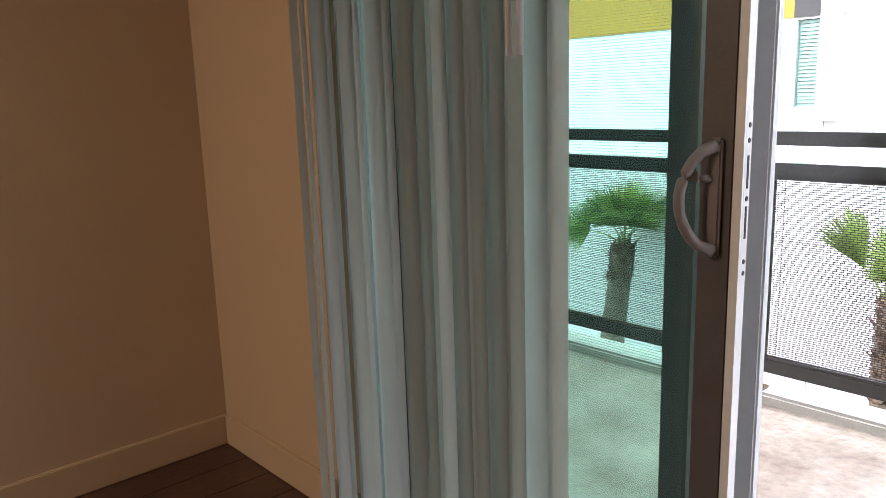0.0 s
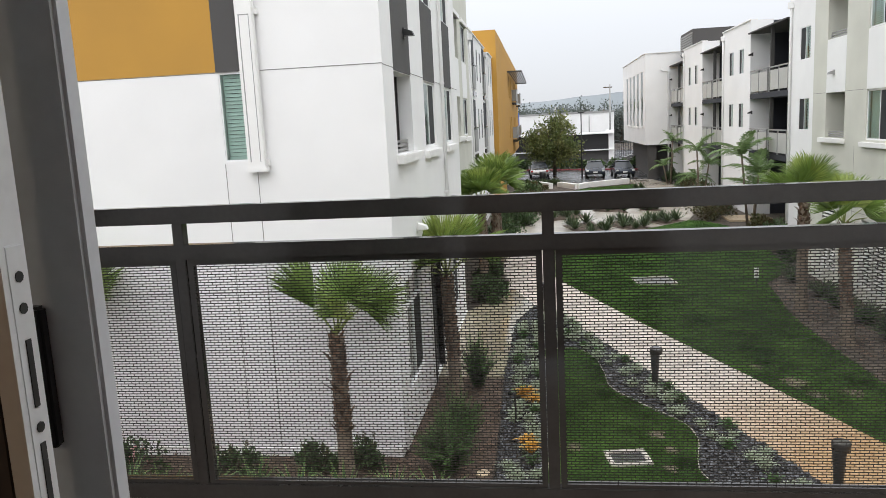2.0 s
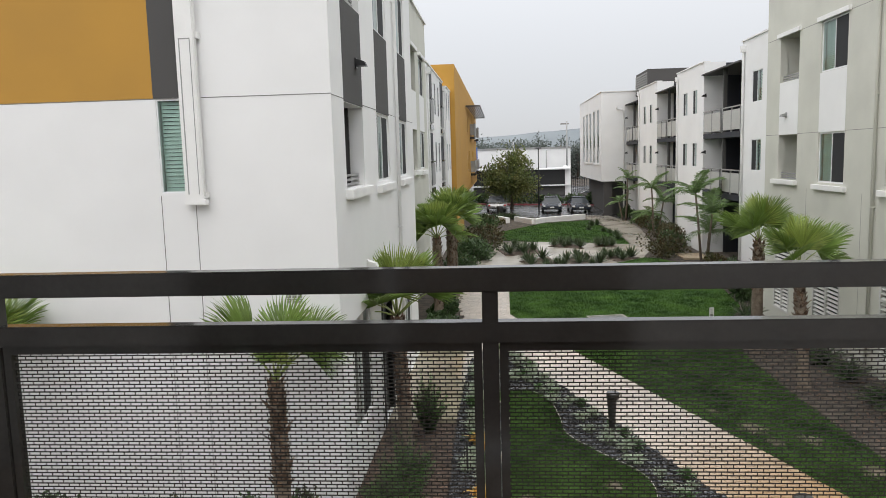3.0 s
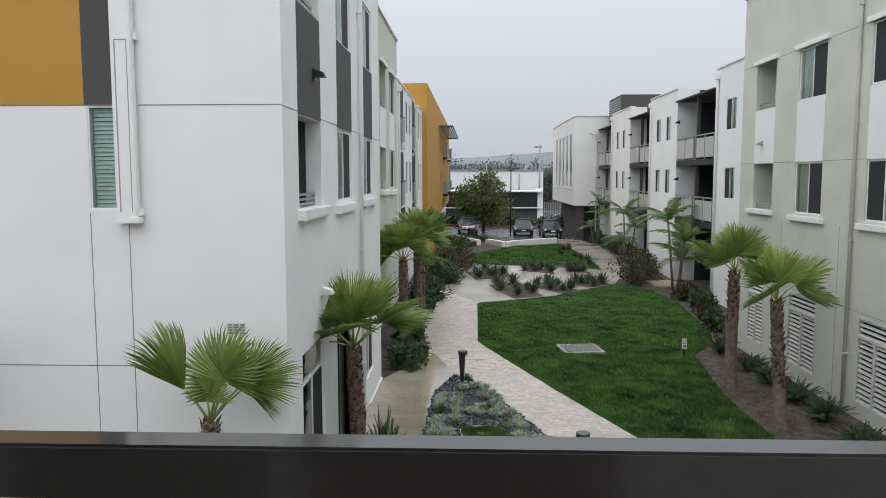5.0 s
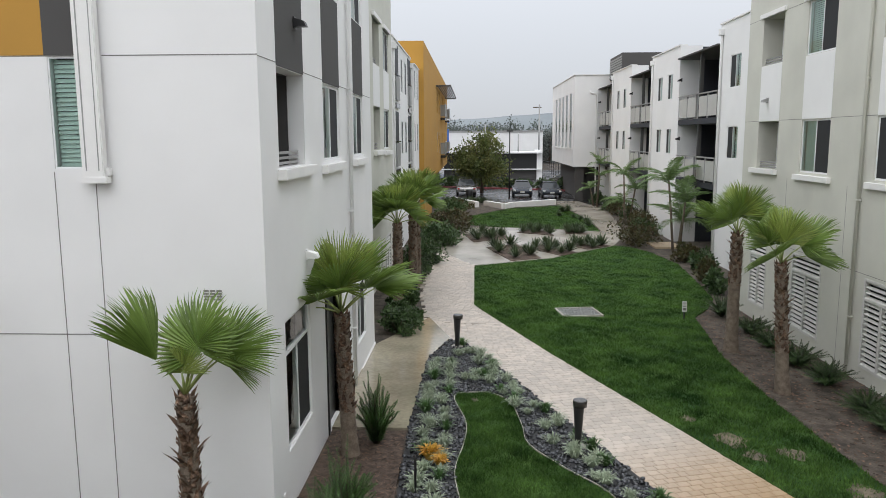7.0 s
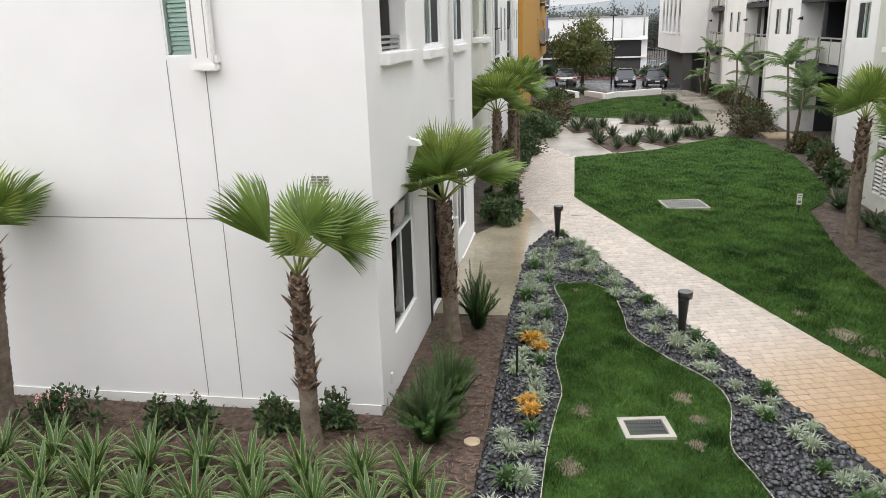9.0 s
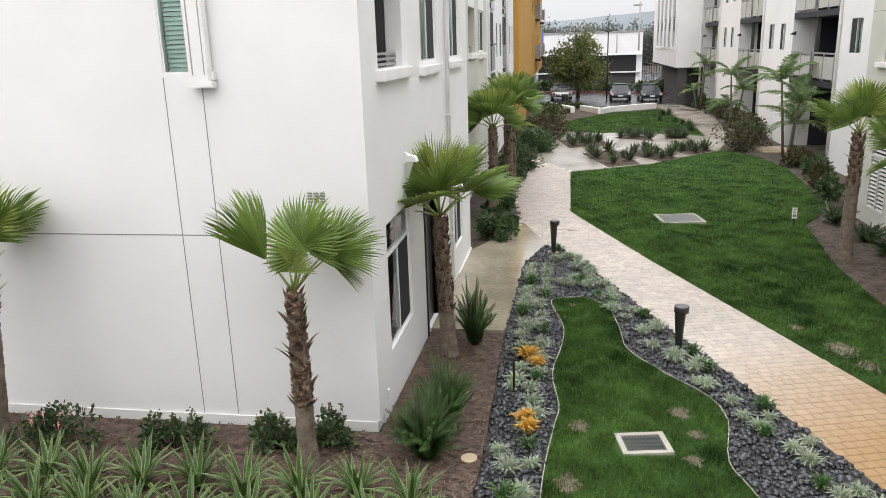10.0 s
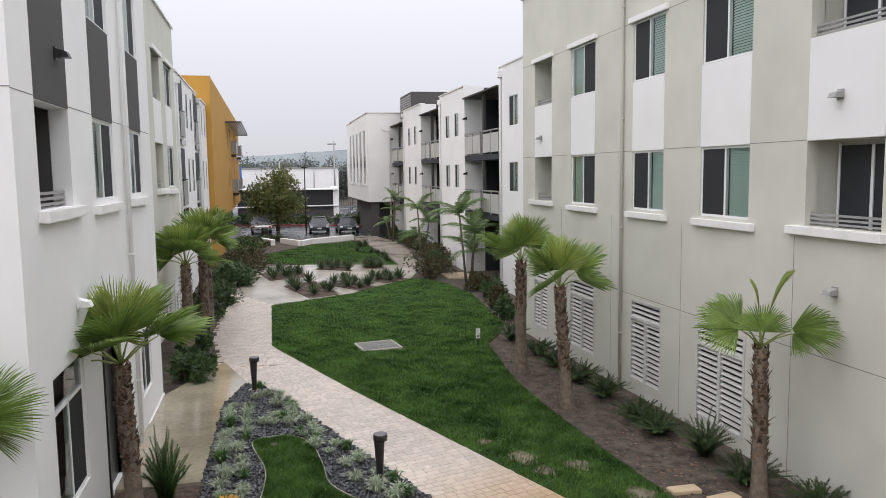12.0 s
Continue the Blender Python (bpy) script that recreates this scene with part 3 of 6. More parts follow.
joints(lb, FW, [(8.68, 9.5, 5.7, 5.712), (11.02, 12.46, 5.7, 5.712), (14.0, 15.66, 5.7, 5.712), (17.0, 18.3, 5.7, 5.712)])
bm = bmesh.new()
for k in range(4):
    for j in range(3):
        bx(bm, FS, -2.98 + j * 0.08, -2.92 + j * 0.08, -0.012, 0.0, 2.84 + k * 0.035, 2.86 + k * 0.035)
part("wall_vent", bm, M_JOINT, lb, "small grey wall vent")
for i, (a, b) in enumerate(L_OPEN):
    boxes("charcoal_panel", FW, [(a, b, -0.006, 0.012, 5.67, 7.17)], M_DARK, lb, "charcoal stucco panel between windows")
    if i == 0:
        loggia(lb, FW, a, b, 4.38, 5.66, M_DARK)
        loggia(lb, FW, a, b, 7.18, 8.55, M_DARK, sill=False)
    else:
        window(lb, FW, a, b, 4.38, 5.66, "l", sill=True)
        window(lb, FW, a, b, 7.18, 8.55, "l")
window(lb, FW, 9.5, 11.02, 0.55, 2.36, "", transom=1.86)
window(lb, FW, 15.7, 16.9, 0.3, 1.6, "")
door = boxes("entrance_door", FW, [(12.25, 13.35, 0.09, 0.15, -0.3, 2.02)], M_BLACK, lb, "dark metal framed entrance door")
boxes("door_frame", FW, [(12.17, 12.25, -0.03, 0.12, -0.35, 2.1), (13.35, 13.43, -0.03, 0.12, -0.35, 2.1), (12.25, 13.35, -0.03, 0.12, 2.02, 2.1)], M_BLACK, door)
boxes("door_pull", FW, [(12.36, 12.39, 0.02, 0.09, 0.6, 1.1)], M_RAILG, door)
wall_lamp(lb, FW, 10.53, 6.33, M_BLACK)
wall_lamp(lb, FW, 10.9, 3.05, M_TRIM)
boxes("outlet_cover", FW, [(9.1, 9.18, -0.02, 0.0, 0.0, 0.14)], M_TRIM, lb)
downpipe(lb, FW, 14.85, -0.3, 9.3, M_WHITE)

# grey and white wings behind it, then the ochre end
FW2 = west_face(-2.55)
wing = thing("apartment_wing", "sage grey apartment wing with white panels", "building")
bays = [(21.4, 22.9), (23.9, 25.4)]
bm = bmesh.new()
holed(bm, FW2, 15.3, 26.4, -0.6, 9.5, [(a, b, z, z + 1.25) for a, b in bays for z in (4.4, 6.85)] + [(a, b, -0.1, 1.6) for a, b in bays])
part("wall", bm, M_GREY, wing)
boxes("roof", ident, [(-14, -2.8, 15.4, 26.4, 9.2, 9.3)], M_CONC, wing)
boxes("roof_coping", ident, [(-2.9, -2.49, 15.3, 26.46, 9.5, 9.56), (-14, -2.9, 26.1, 26.46, 9.5, 9.56)], M_TRIM, wing)
for a, b in bays:
    boxes("white_panel", FW2, [(a, b, -0.006, 0.01, 5.66, 6.84)], M_WHITE, wing)
    louvre(wing, FW2, a, b, -0.1, 1.6)
loggia(wing, FW2, *bays[0], 4.4, 5.65, M_GREY, lintel=False)
loggia(wing, FW2, *bays[0], 6.85, 8.1, M_GREY, sill=False, lintel=True)
window(wing, FW2, *bays[1], 4.4, 5.65, "l", sill=True)
window(wing, FW2, *bays[1], 6.85, 8.1, "", lintel=True)
downpipe(wing, FW2, 19.4, -0.4, 8.9, M_GREY)


def small_balcony(parent, f, u0, u1, z, out=0.9):
    b = boxes("balcony", f, [(u0, u1, -out, 0.0, z - 0.18, z)], M_METAL, parent, "projecting balcony with a grey screen rail")
    boxes("rail_panel", f, [(u0, u1, -out, -out + 0.02, z + 0.1, z + 0.95)], M_RAILG, b)
    boxes("rail_panel", f, [(u0, u0 + 0.02, -out, 0.0, z + 0.1, z + 0.95)], M_RAILG, b)
    boxes("handrail", f, [(u0 - 0.02, u1 + 0.02, -out - 0.02, -out + 0.04, z + 0.98, z + 1.03)], M_METAL, b)
    return b


wing3 = thing("apartment_wing", "white apartment wing with narrow windows and small balconies", "building")
slits = [(29.8, 30.6), (31.4, 32.3), (34.7, 35.4), (36.2, 36.9)]
FW3 = west_face(-2.4)
bm = bmesh.new()
holed(bm, FW2, 26.4, 34.4, -0.7, 8.2, [(a, b, z, z + 1.3) for a, b in slits if b < 34 for z in (4.1, 6.5)])
holed(bm, FW3, 34.4, 37.5, -0.7, 8.0, [(a, b, z, z + 1.3) for a, b in slits if a > 34 for z in (4.1, 6.5)])
part("wall", bm, M_WHITE, wing3)
boxes("roof", ident, [(-14, -2.7, 26.4, 37.5, 7.9, 8.0)], M_CONC, wing3)
boxes("roof_coping", ident, [(-2.9, -2.5, 26.4, 34.4, 8.2, 8.25), (-2.9, -2.35, 34.4, 37.5, 8.0, 8.05)], M_TRIM, wing3)
for a, b in slits:
    for z in (4.1, 6.5):
        window(wing3, FW2 if b < 34 else FW3, a, b, z, z + 1.3, "", 0.012, w=0.025)
for u in (27.3, 32.9):
    for z in (3.6, 6.0):
        # near-black panel on the wall face paints the shade of a recess
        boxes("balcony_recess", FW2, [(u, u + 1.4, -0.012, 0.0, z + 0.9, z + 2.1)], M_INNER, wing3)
        small_balcony(wing3, FW2, u, u + 1.4, z, 0.07)
for u in (26.6, 34.2):
    downpipe(wing3, FW2, u, -0.6, 7.8, M_WHITE)

ochre = thing("apartment_block", "ochre stucco end block with a slatted canopy", "building")
FO = west_face(-2.15)
ob_bays = [(u, u + 0.9) for u in (52.0, 55.0, 61.0, 64.0)]
bm = bmesh.new()
holed(bm, FO, 37.8, 72, 2.3, 9.4, [(a, b, z, z + 1.5) for a, b in ob_bays for z in (3.6, 6.4)])
holed(bm, south_face(37.55), -14, -2.15, 2.3, 9.4, [])
part("wall", bm, M_OCHRE, ochre)
boxes("base_wall", ident, [(-14, -2.9, 37.9, 72, -1.2, 2.3)], M_DARK, ochre, "charcoal recessed ground floor")
boxes("wall_lower", ident, [(-2.4, -2.15, 37.56, 44.5, -1.4, 2.3), (-14, -2.4, 37.56, 37.8, -1.4, 2.3)], M_OCHRE, ochre)
boxes("base_window", ident, [(-2.9, -2.86, 48 + k * 4, 50.6 + k * 4, -0.2, 1.9) for k in range(5)], M_INNER, ochre)
boxes("roof", ident, [(-14, -2.4, 37.8, 72, 9.1, 9.2)], M_CONC, ochre)
for a, b in ob_bays:
    for z in (3.6, 6.4):
        window(ochre, FO, a, b, z, z + 1.5, "")
canopy = boxes("canopy", ident, [(-2.2, -1.2, 50.0, 50.12, 8.02, 8.1), (-2.2, -1.2, 66.8, 66.92, 8.02, 8.1)], M_DARK, ochre, "slatted metal sun canopy")
for k in range(7):
    boxes("slat", ident, [(-2.1 + k * 0.14, -2.02 + k * 0.14, 50.1, 66.8, 8.1, 8.14)], M_DARK, canopy)
for z in (3.4, 6.2):
    small_balcony(ochre, FO, 57.0, 60.2, z, 0.35)
    small_balcony(ochre, FO, 66.5, 69.5, z, 0.35)
boxes("notice_panel", ident, [(-2.2, -2.12, 45.0, 47.0, 0.9, 2.2)], M_TRIM, ochre)

# rear wings scaled about the camera's eye: further back, near-equal storey height, same view
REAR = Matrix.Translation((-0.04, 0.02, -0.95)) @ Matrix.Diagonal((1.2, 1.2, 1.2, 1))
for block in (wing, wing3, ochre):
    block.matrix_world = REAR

# ---- sage grey building across the lawn ----
FE = east_face(8.96)
rb = thing("apartment_building", "sage grey stucco building with white window bays", "building")
R_LOG = [(22.0, 23.52), (9.02, 10.62)]
R_WIN = [(18.85, 20.48), (15.22, 16.7), (12.13, 13.74), (5.2, 6.8), (1.8, 3.3)]
R_VENT = [(22.3, 23.6), (18.8, 20.53), (15.2, 16.7), (12.1, 13.75)]
holes = [(a, b, z, z + 1.38) for a, b in R_LOG + R_WIN for z in (3.8, 6.82)] + [(a, b, -0.39, 1.63) for a, b in R_VENT]
bm = bmesh.new()
holed(bm, FE, -8, 24.7, -1.4, 10.45, holes)
holed(bm, lambda u, d, z: Vector((u, 24.7 - d, z)), 9.2, 26, -1.4, 10.45, [])
part("wall", bm, M_GREY, rb)
boxes("roof", ident, [(9.2, 26, -8, 24.4, 10.1, 10.2)], M_CONC, rb)
boxes("roof_coping", ident, [(8.9, 9.26, -8, 24.76, 10.45, 10.51), (9.26, 26, 24.4, 24.76, 10.45, 10.51)], M_TRIM, rb)
for a, b in R_LOG + R_WIN:
    boxes("white_panel", FE, [(a, b, -0.006, 0.012, 5.19, 6.81)], M_WHITE, rb, "white stucco panel between two windows")
for i, (a, b) in enumerate(R_LOG):
    loggia(rb, FE, a, b, 3.8, 5.18, M_GREY)
    loggia(rb, FE, a, b, 6.82, 8.2, M_GREY, sill=False, lintel=True)
for i, (a, b) in enumerate(R_WIN):
    window(rb, FE, a, b, 3.8, 5.18, "l" if i != 0 else "r", sill=True)
    # upper-floor blinds are added to paint the sky's reflection in half the pane
    window(rb, FE, a, b, 6.82, 8.2, "r" if i == 0 else "l", lintel=True)
for a, b in R_VENT:
    louvre(rb, FE, a, b, -0.39, 1.63)
downpipe(rb, FE, 17.15, -0.7, 10.0, M_GREY)
for u, z in ((9.9, 5.86), (9.87, 2.81), (22.9, 5.79), (22.6, 2.6)):
    wall_lamp(rb, FE, u, z, M_RAILG)
joints(rb, FE, [(a, b, z, z + 0.012) for a, b in ((23.52, 24.69), (20.48, 22.0), (16.7, 18.85), (13.74, 15.22), (10.62, 12.13), (6.8, 9.02)) for z in (5.19, 8.21)])
joints(rb, FE, [(a, b, 1.7, 1.712) for a, b in ((-7, 24.69),)] + [(u, u + 0.01, -1.0, 3.6) for u in (7.6, 10.85, 14.4, 17.8, 21.2)])

# ---- white building with stacked balconies beyond ----
FR = east_face(9.3)
rw = thing("apartment_building", "white stucco building with stacked recessed balconies", "building")
segs = [(24.72, 28.6, 8.75, [(26.35, 27.4)]), (34.0, 39.2, 8.65, [(35.15, 35.95), (37.0, 37.85)]), (44.2, 50.0, 8.75, [(45.6, 46.4), (47.6, 48.4)])]
for a, b, top, wins in segs:
    bm = bmesh.new()
    holed(bm, FR, a, b, -1.4, top, [(p, q, z, z + 1.12) for p, q in wins for z in (3.97, 6.43)])
    for u in (a, b - 0.25):
        bx(bm, FR, u, u + 0.25, 0.25, 0.95, -1.4, top)
    part("wall", bm, M_WHITE, rw)
    boxes("bay_cheek", FR, [(a, a + 0.25, 0.95, 2.2, -1.4, 8.6), (b - 0.25, b, 0.95, 2.2, -1.4, 8.6)], M_NAVY, rw, "charcoal inner cheek of the balcony bay")
    boxes("roof_coping", FR, [(a, b, -0.05, 0.3, top, top + 0.05)], M_TRIM, rw)
    for p, q in wins:
        for z in (3.97, 6.43):
            window(rw, FR, p, q, z, z + 1.12, "l", 0.015, w=0.025)
    downpipe(rw, FR, b - 0.3, -0.8, top - 0.4, M_WHITE, 0.05)
for a, b in ((28.6, 34.0), (39.2, 44.2), (50.0, 54.9)):
    boxes("bay_wall", FR, [(a, b, 2.1, 2.3, -1.4, 8.6)], M_NAVY, rw, "charcoal back wall of the balcony bay")
    boxes("bay_column", FR, [((a + b) / 2 - 0.16, (a + b) / 2 - 0.04, 0.06, 0.2, 2.5, 8.1)], M_DARK, rw)
    boxes("bay_canopy", FR, [(a + 0.02, b - 0.02, -0.12, 2.1, 8.04, 8.1)], M_DARK, rw, "thin charcoal balcony roof")
    boxes("bay_parapet", FR, [(a, b, 2.0, 2.4, 8.6, 9.0)], M_DARK, rw)
    boxes("bay_ground_door", FR, [(a + 1.6, a + 2.6, 2.02, 2.1, -1.2, 1.3)], M_INNER, rw)
    boxes("door_frame", FR, [(a + 1.52, a + 1.6, 2.0, 2.1, -1.2, 1.38), (a + 2.6, a + 2.68, 2.0, 2.1, -1.2, 1.38), (a + 1.6, a + 2.6, 2.0, 2.1, 1.3, 1.38)], M_VINYL, rw)
    for z in (2.95, 5.45):
        deck = boxes("balcony_deck", FR, [(a, b, 0.0, 2.1, z - 0.22, z)], M_NAVY, rw, "charcoal balcony deck edge")
        for c, d in ((a + 0.1, (a + b) / 2 - 0.3), ((a + b) / 2 + 0.05, b - 0.1)):
            n = 2
            for k in range(n):
                u = c + (d - c) * k / n
                boxes("rail_panel", FR, [(u + 0.02, u + (d - c) / n - 0.02, 0.0, 0.02, z + 0.08, z + 0.86)], M_RAILS, deck)
                boxes("rail_post", FR, [(u - 0.02, u + 0.02, -0.02, 0.04, z, z + 0.95)], M_RAILG, deck)
            boxes("handrail", FR, [(c - 0.05, d + 0.05, -0.03, 0.05, z + 0.95, z + 1.0)], M_RAILG, deck)
        wall_lamp(rw, FR, b - 0.4, z + 1.7, M_BLACK)
boxes("roof", ident, [(11.3, 26, 24.8, 55, 8.3, 8.4)], M_CONC, rw)
boxes("roof_screen", ident, [(9.9, 15, 50.2, 50.3, 8.6, 10.0), (9.9, 10.0, 50.3, 54.5, 8.6, 10.0), (9.9, 15, 50.2, 54.5, 10.0, 10.1)], M_DARK, rw, "charcoal rooftop equipment screen")
for k in range(8):
    boxes("screen_slat", ident, [(9.86, 9.9, 50.3, 54.5, 8.7 + k * 0.16, 8.8 + k * 0.16)], M_RAILG, rw)

end = thing("apartment_block", "white end block with tall slot windows over charcoal base", "building")
FN = east_face(7.5)
slots = [(56.2 + k * 2.4, 57.5 + k * 2.4) for k in range(5)]
bm = bmesh.new()
holed(bm, FN, 55.15, 69.6, 2.6, 9.05, [(a, b, 3.9, 7.9) for a, b in slots])
holed(bm, south_face(54.9), 7.5, 13, 2.6, 9.05, [])
part("wall", bm, M_WHITE, end)
boxes("wall_lower", ident, [(9.35, 13, 54.9, 55.2, -1.4, 2.6)], M_WHITE, end)
boxes("base_wall", ident, [(8.3, 13, 56.3, 69.4, -1.4, 2.6)], M_DARK, end)
boxes("base_pier", ident, [(7.7, 8.3, 55.1, 55.7, -1.4, 2.6)], M_DARK, end)
boxes("soffit", ident, [(7.76, 13, 55.2, 69.5, 2.55, 2.62)], M_DARK, end)
boxes("roof", ident, [(7.7, 13, 55.1, 69.5, 8.8, 8.9)], M_CONC, end)
boxes("roof_coping", ident, [(7.44, 13, 54.84, 55.2, 9.05, 9.1), (7.44, 7.8, 55.2, 69.6, 9.05, 9.1)], M_TRIM, end)
for a, b in slots:
    window(end, FN, a, b, 3.9, 7.9, "", 0.02, 1, w=0.03)
    boxes("slot_sill", FN, [(a - 0.1, b + 0.1, -0.06, 0.02, 3.78, 3.9)], M_TRIM, end)
bm = bmesh.new()
ring_tube(bm, [(8.6, 54.82, 8.0), (8.6, 54.82, 7.85), (9.1, 54.82, 7.7), (9.1, 54.82, -1.0)], 0.06, 8)
part("downpipe", bm, M_WHITE, end)
# scaled about the camera's eye too, so their outlines in view stay put
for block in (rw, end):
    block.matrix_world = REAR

# ---- the room and its sliding door ----
FY = south_face(-1.5)
# unseen outer wall, cut low and short so more sky light gets in
own = thing("apartment_building", "white stucco building with a balcony on its second floor", "building")
bm = bmesh.new()
holed(bm, lambda u, d, z: Vector((u, -1.5 - d, z)), -12, 4.6, -1.0, 6.8, [(-1.4, 0.62, 3.56, 5.78)], 0.0, 0.2)
part("wall", bm, M_WHITE, own)
boxes("roof", ident, [(-12, 4.6, -8, -1.5, 6.8, 6.9)], M_CONC, own)
boxes("balcony_slab", ident, [(-2.6, 3.7, -1.5, 0.1, 3.3, 3.5)], M_CONC, own)
boxes("balcony_side_wall", ident, [(-2.62, -2.36, -1.5, 0.08, 3.3, 6.4)], M_DARK, own, "charcoal stucco side wall of the balcony")
tagged(boxes("floor_balcony", ident, [(-2.36, 3.7, -1.5, -0.04, 3.5, 3.53)], M_BALC), "wet brown coated balcony deck", "floor", kind="structure")
tagged(boxes("trim_balcony", ident, [(-2.36, 3.7, -0.04, 0.12, 3.5, 3.575)], M_CONC, bevel=0.012), "pale wet concrete balcony edge", "trim", kind="structure")
for name, row in {"wall_west": (-2.4, -2.2, -5.6, -1.74, 3.4, 6.2), "wall_south": (-2.2, 2.6, -5.6, -5.4, 3.4, 6.2), "wall_east": (2.6, 2.8, -5.6, -1.74, 3.4, 6.2)}.items():
    tagged(boxes(name, ident, [row], M_ROOM), "tan painted interior wall in shade", "wall", kind="structure")
bm = bmesh.new()
holed(bm, lambda u, d, z: Vector((u, -1.7 - d, z)), -2.4, 2.8, 3.4, 6.2, [(-1.4, 0.62, 3.56, 5.78)], 0.0, 0.04)
tagged(part("wall_north", bm, M_ROOM), "tan painted interior wall around the sliding door", "wall", kind="structure")
tagged(boxes("ceiling", ident, [(-2.4, 2.8, -5.6, -1.7, 6.1, 6.2)], M_WHITE), "plain white room ceiling", "ceiling", kind="structure")
tagged(boxes("baseboard", ident, [(-2.2, -2.185, -5.4, -1.74, 3.58, 3.69), (-2.185, -1.4, -1.755, -1.74, 3.58, 3.69), (0.62, 2.6, -1.755, -1.74, 3.58, 3.69)], M_ROOM, bevel=0.004), "painted baseboard along the room walls", "baseboard", kind="structure")
room_floor = tagged(boxes("floor", ident, [(-2.4, 2.8, -5.6, -1.7, 3.45, 3.565)], M_BLACK), "dark stained wood plank floor", "floor", kind="structure")
for k in range(32):
    x0 = -2.19 + k * 0.15
    boxes("plank", ident, [(x0, x0 + 0.146, -5.4, -3.4, 3.565, 3.58)], M_WOOD, room_floor)
    boxes("plank", ident, [(x0, x0 + 0.146, -3.396, -1.74, 3.565, 3.58)], M_WOOD, room_floor)

slide = thing("sliding_door", "open taupe framed sliding glass door with a curved pull", "door")
boxes("door_jamb", ident, [(-1.4, -1.36, -1.7, -1.5, 3.56, 5.78), (0.58, 0.62, -1.7, -1.5, 3.56, 5.78), (-1.36, 0.58, -1.7, -1.5, 5.74, 5.78), (-1.36, 0.58, -1.7, -1.5, 3.56, 3.59)], M_SCRF, slide, "pale metal door frame and track")
panel = boxes("sash", ident, [(-0.472, -0.41, -1.69, -1.658, 3.6, 5.73), (-1.34, -1.28, -1.69, -1.658, 3.6, 5.73), (-1.28, -0.472, -1.69, -1.658, 5.65, 5.73), (-1.28, -0.472, -1.69, -1.658, 3.6, 3.7)], M_DOORF, slide, "taupe sash of the sliding panel", bevel=0.004)
boxes("sash_edge", ident, [(-0.41, -0.398, -1.692, -1.658, 3.6, 5.73), (-0.398, -0.394, -1.692, -1.686, 3.6, 5.73)], M_EDGE, panel, "worn pale aluminium edge")
glazing(ident, -1.28, -0.472, -1.674, 3.7, 5.65, M_DGLASS, panel, "green tinted door glass")
boxes("latch_plate", ident, [(-0.398, -0.395, -1.684, -1.662, 4.44, 4.73)], M_EDGE, panel, bevel=0.001)
# black slips on the plate paint the dark of slots and screw holes
bm = bmesh.new()
for z, h in ((4.6, 0.055), (4.515, 0.055)):
    bx(bm, ident, -0.3955, -0.3942, -1.676, -1.67, z, z + h)
for z in (4.705, 4.68, 4.583, 4.475, 4.455):
    ring_tube(bm, [(-0.3956, -1.673, z), (-0.3940, -1.673, z)], 0.0045, 8)
part("latch_hole_dark", bm, M_BLACK, panel)
boxes("handle_plate", ident, [(-0.452, -0.428, -1.701, -1.69, 4.48, 4.685)], M_HANDLE, panel, bevel=0.004)
bm = bmesh.new()
arc = [(-0.44 - 0.035 * math.sin(math.pi * k / 16) ** 0.55, -1.70 - 0.05 * math.sin(math.pi * k / 16) ** 0.55, 4.492 + 0.18 * k / 16) for k in range(17)]
ring_tube(bm, arc, [0.013] + [0.0095] * 15 + [0.013], 10)
part("handle", bm, M_HANDLE, panel, "curved taupe pull handle")
bm = bmesh.new()
ring_tube(bm, [(-0.446, -1.70, 4.615), (-0.462, -1.722, 4.62)], 0.007, 8)
bx(bm, ident, -0.472, -0.454, -1.728, -1.72, 4.612, 4.63)
part("thumb_latch", bm, M_HANDLE, panel)
fixed = boxes("fixed_sash", ident, [(-0.575, -0.515, -1.6, -1.555, 3.6, 5.73), (-1.35, -1.29, -1.6, -1.555, 3.6, 5.73), (-1.29, -0.575, -1.6, -1.555, 5.66, 5.73), (-1.29, -0.575, -1.6, -1.555, 3.6, 3.69)], M_DOORF, slide)
glazing(ident, -1.29, -0.575, -1.578, 3.69, 5.66, M_GLASS, fixed)
screen = boxes("screen_frame", ident, [(-0.472, -0.402, -1.535, -1.51, 3.6, 5.73), (-1.34, -1.29, -1.535, -1.51, 3.6, 5.73), (-1.29, -0.472, -1.535, -1.51, 5.68, 5.73), (-1.29, -0.472, -1.535, -1.51, 3.6, 3.66)], M_SCRF, slide, "grey insect screen frame", bevel=0.004)
boxes("screen_latch", ident, [(-0.462, -0.446, -1.548, -1.535, 4.525, 4.66)], M_BLACK, screen, "black screen latch", bevel=0.003)
sv, sf = [], []
for k in range(330):
    z = 3.66 + k * 0.0061
    sv += [(-1.29, -1.522, z), (-0.472, -1.522, z), (-0.472, -1.522, z + 0.0007), (-1.29, -1.522, z + 0.0007)]
    sf.append((4 * k, 4 * k + 1, 4 * k + 2, 4 * k + 3))
part("screen_mesh", from_arrays("screen_mesh", sv, sf, M_SCREEN), None, screen)

panel.location.y, fixed.location.y = 0.04, 0.018

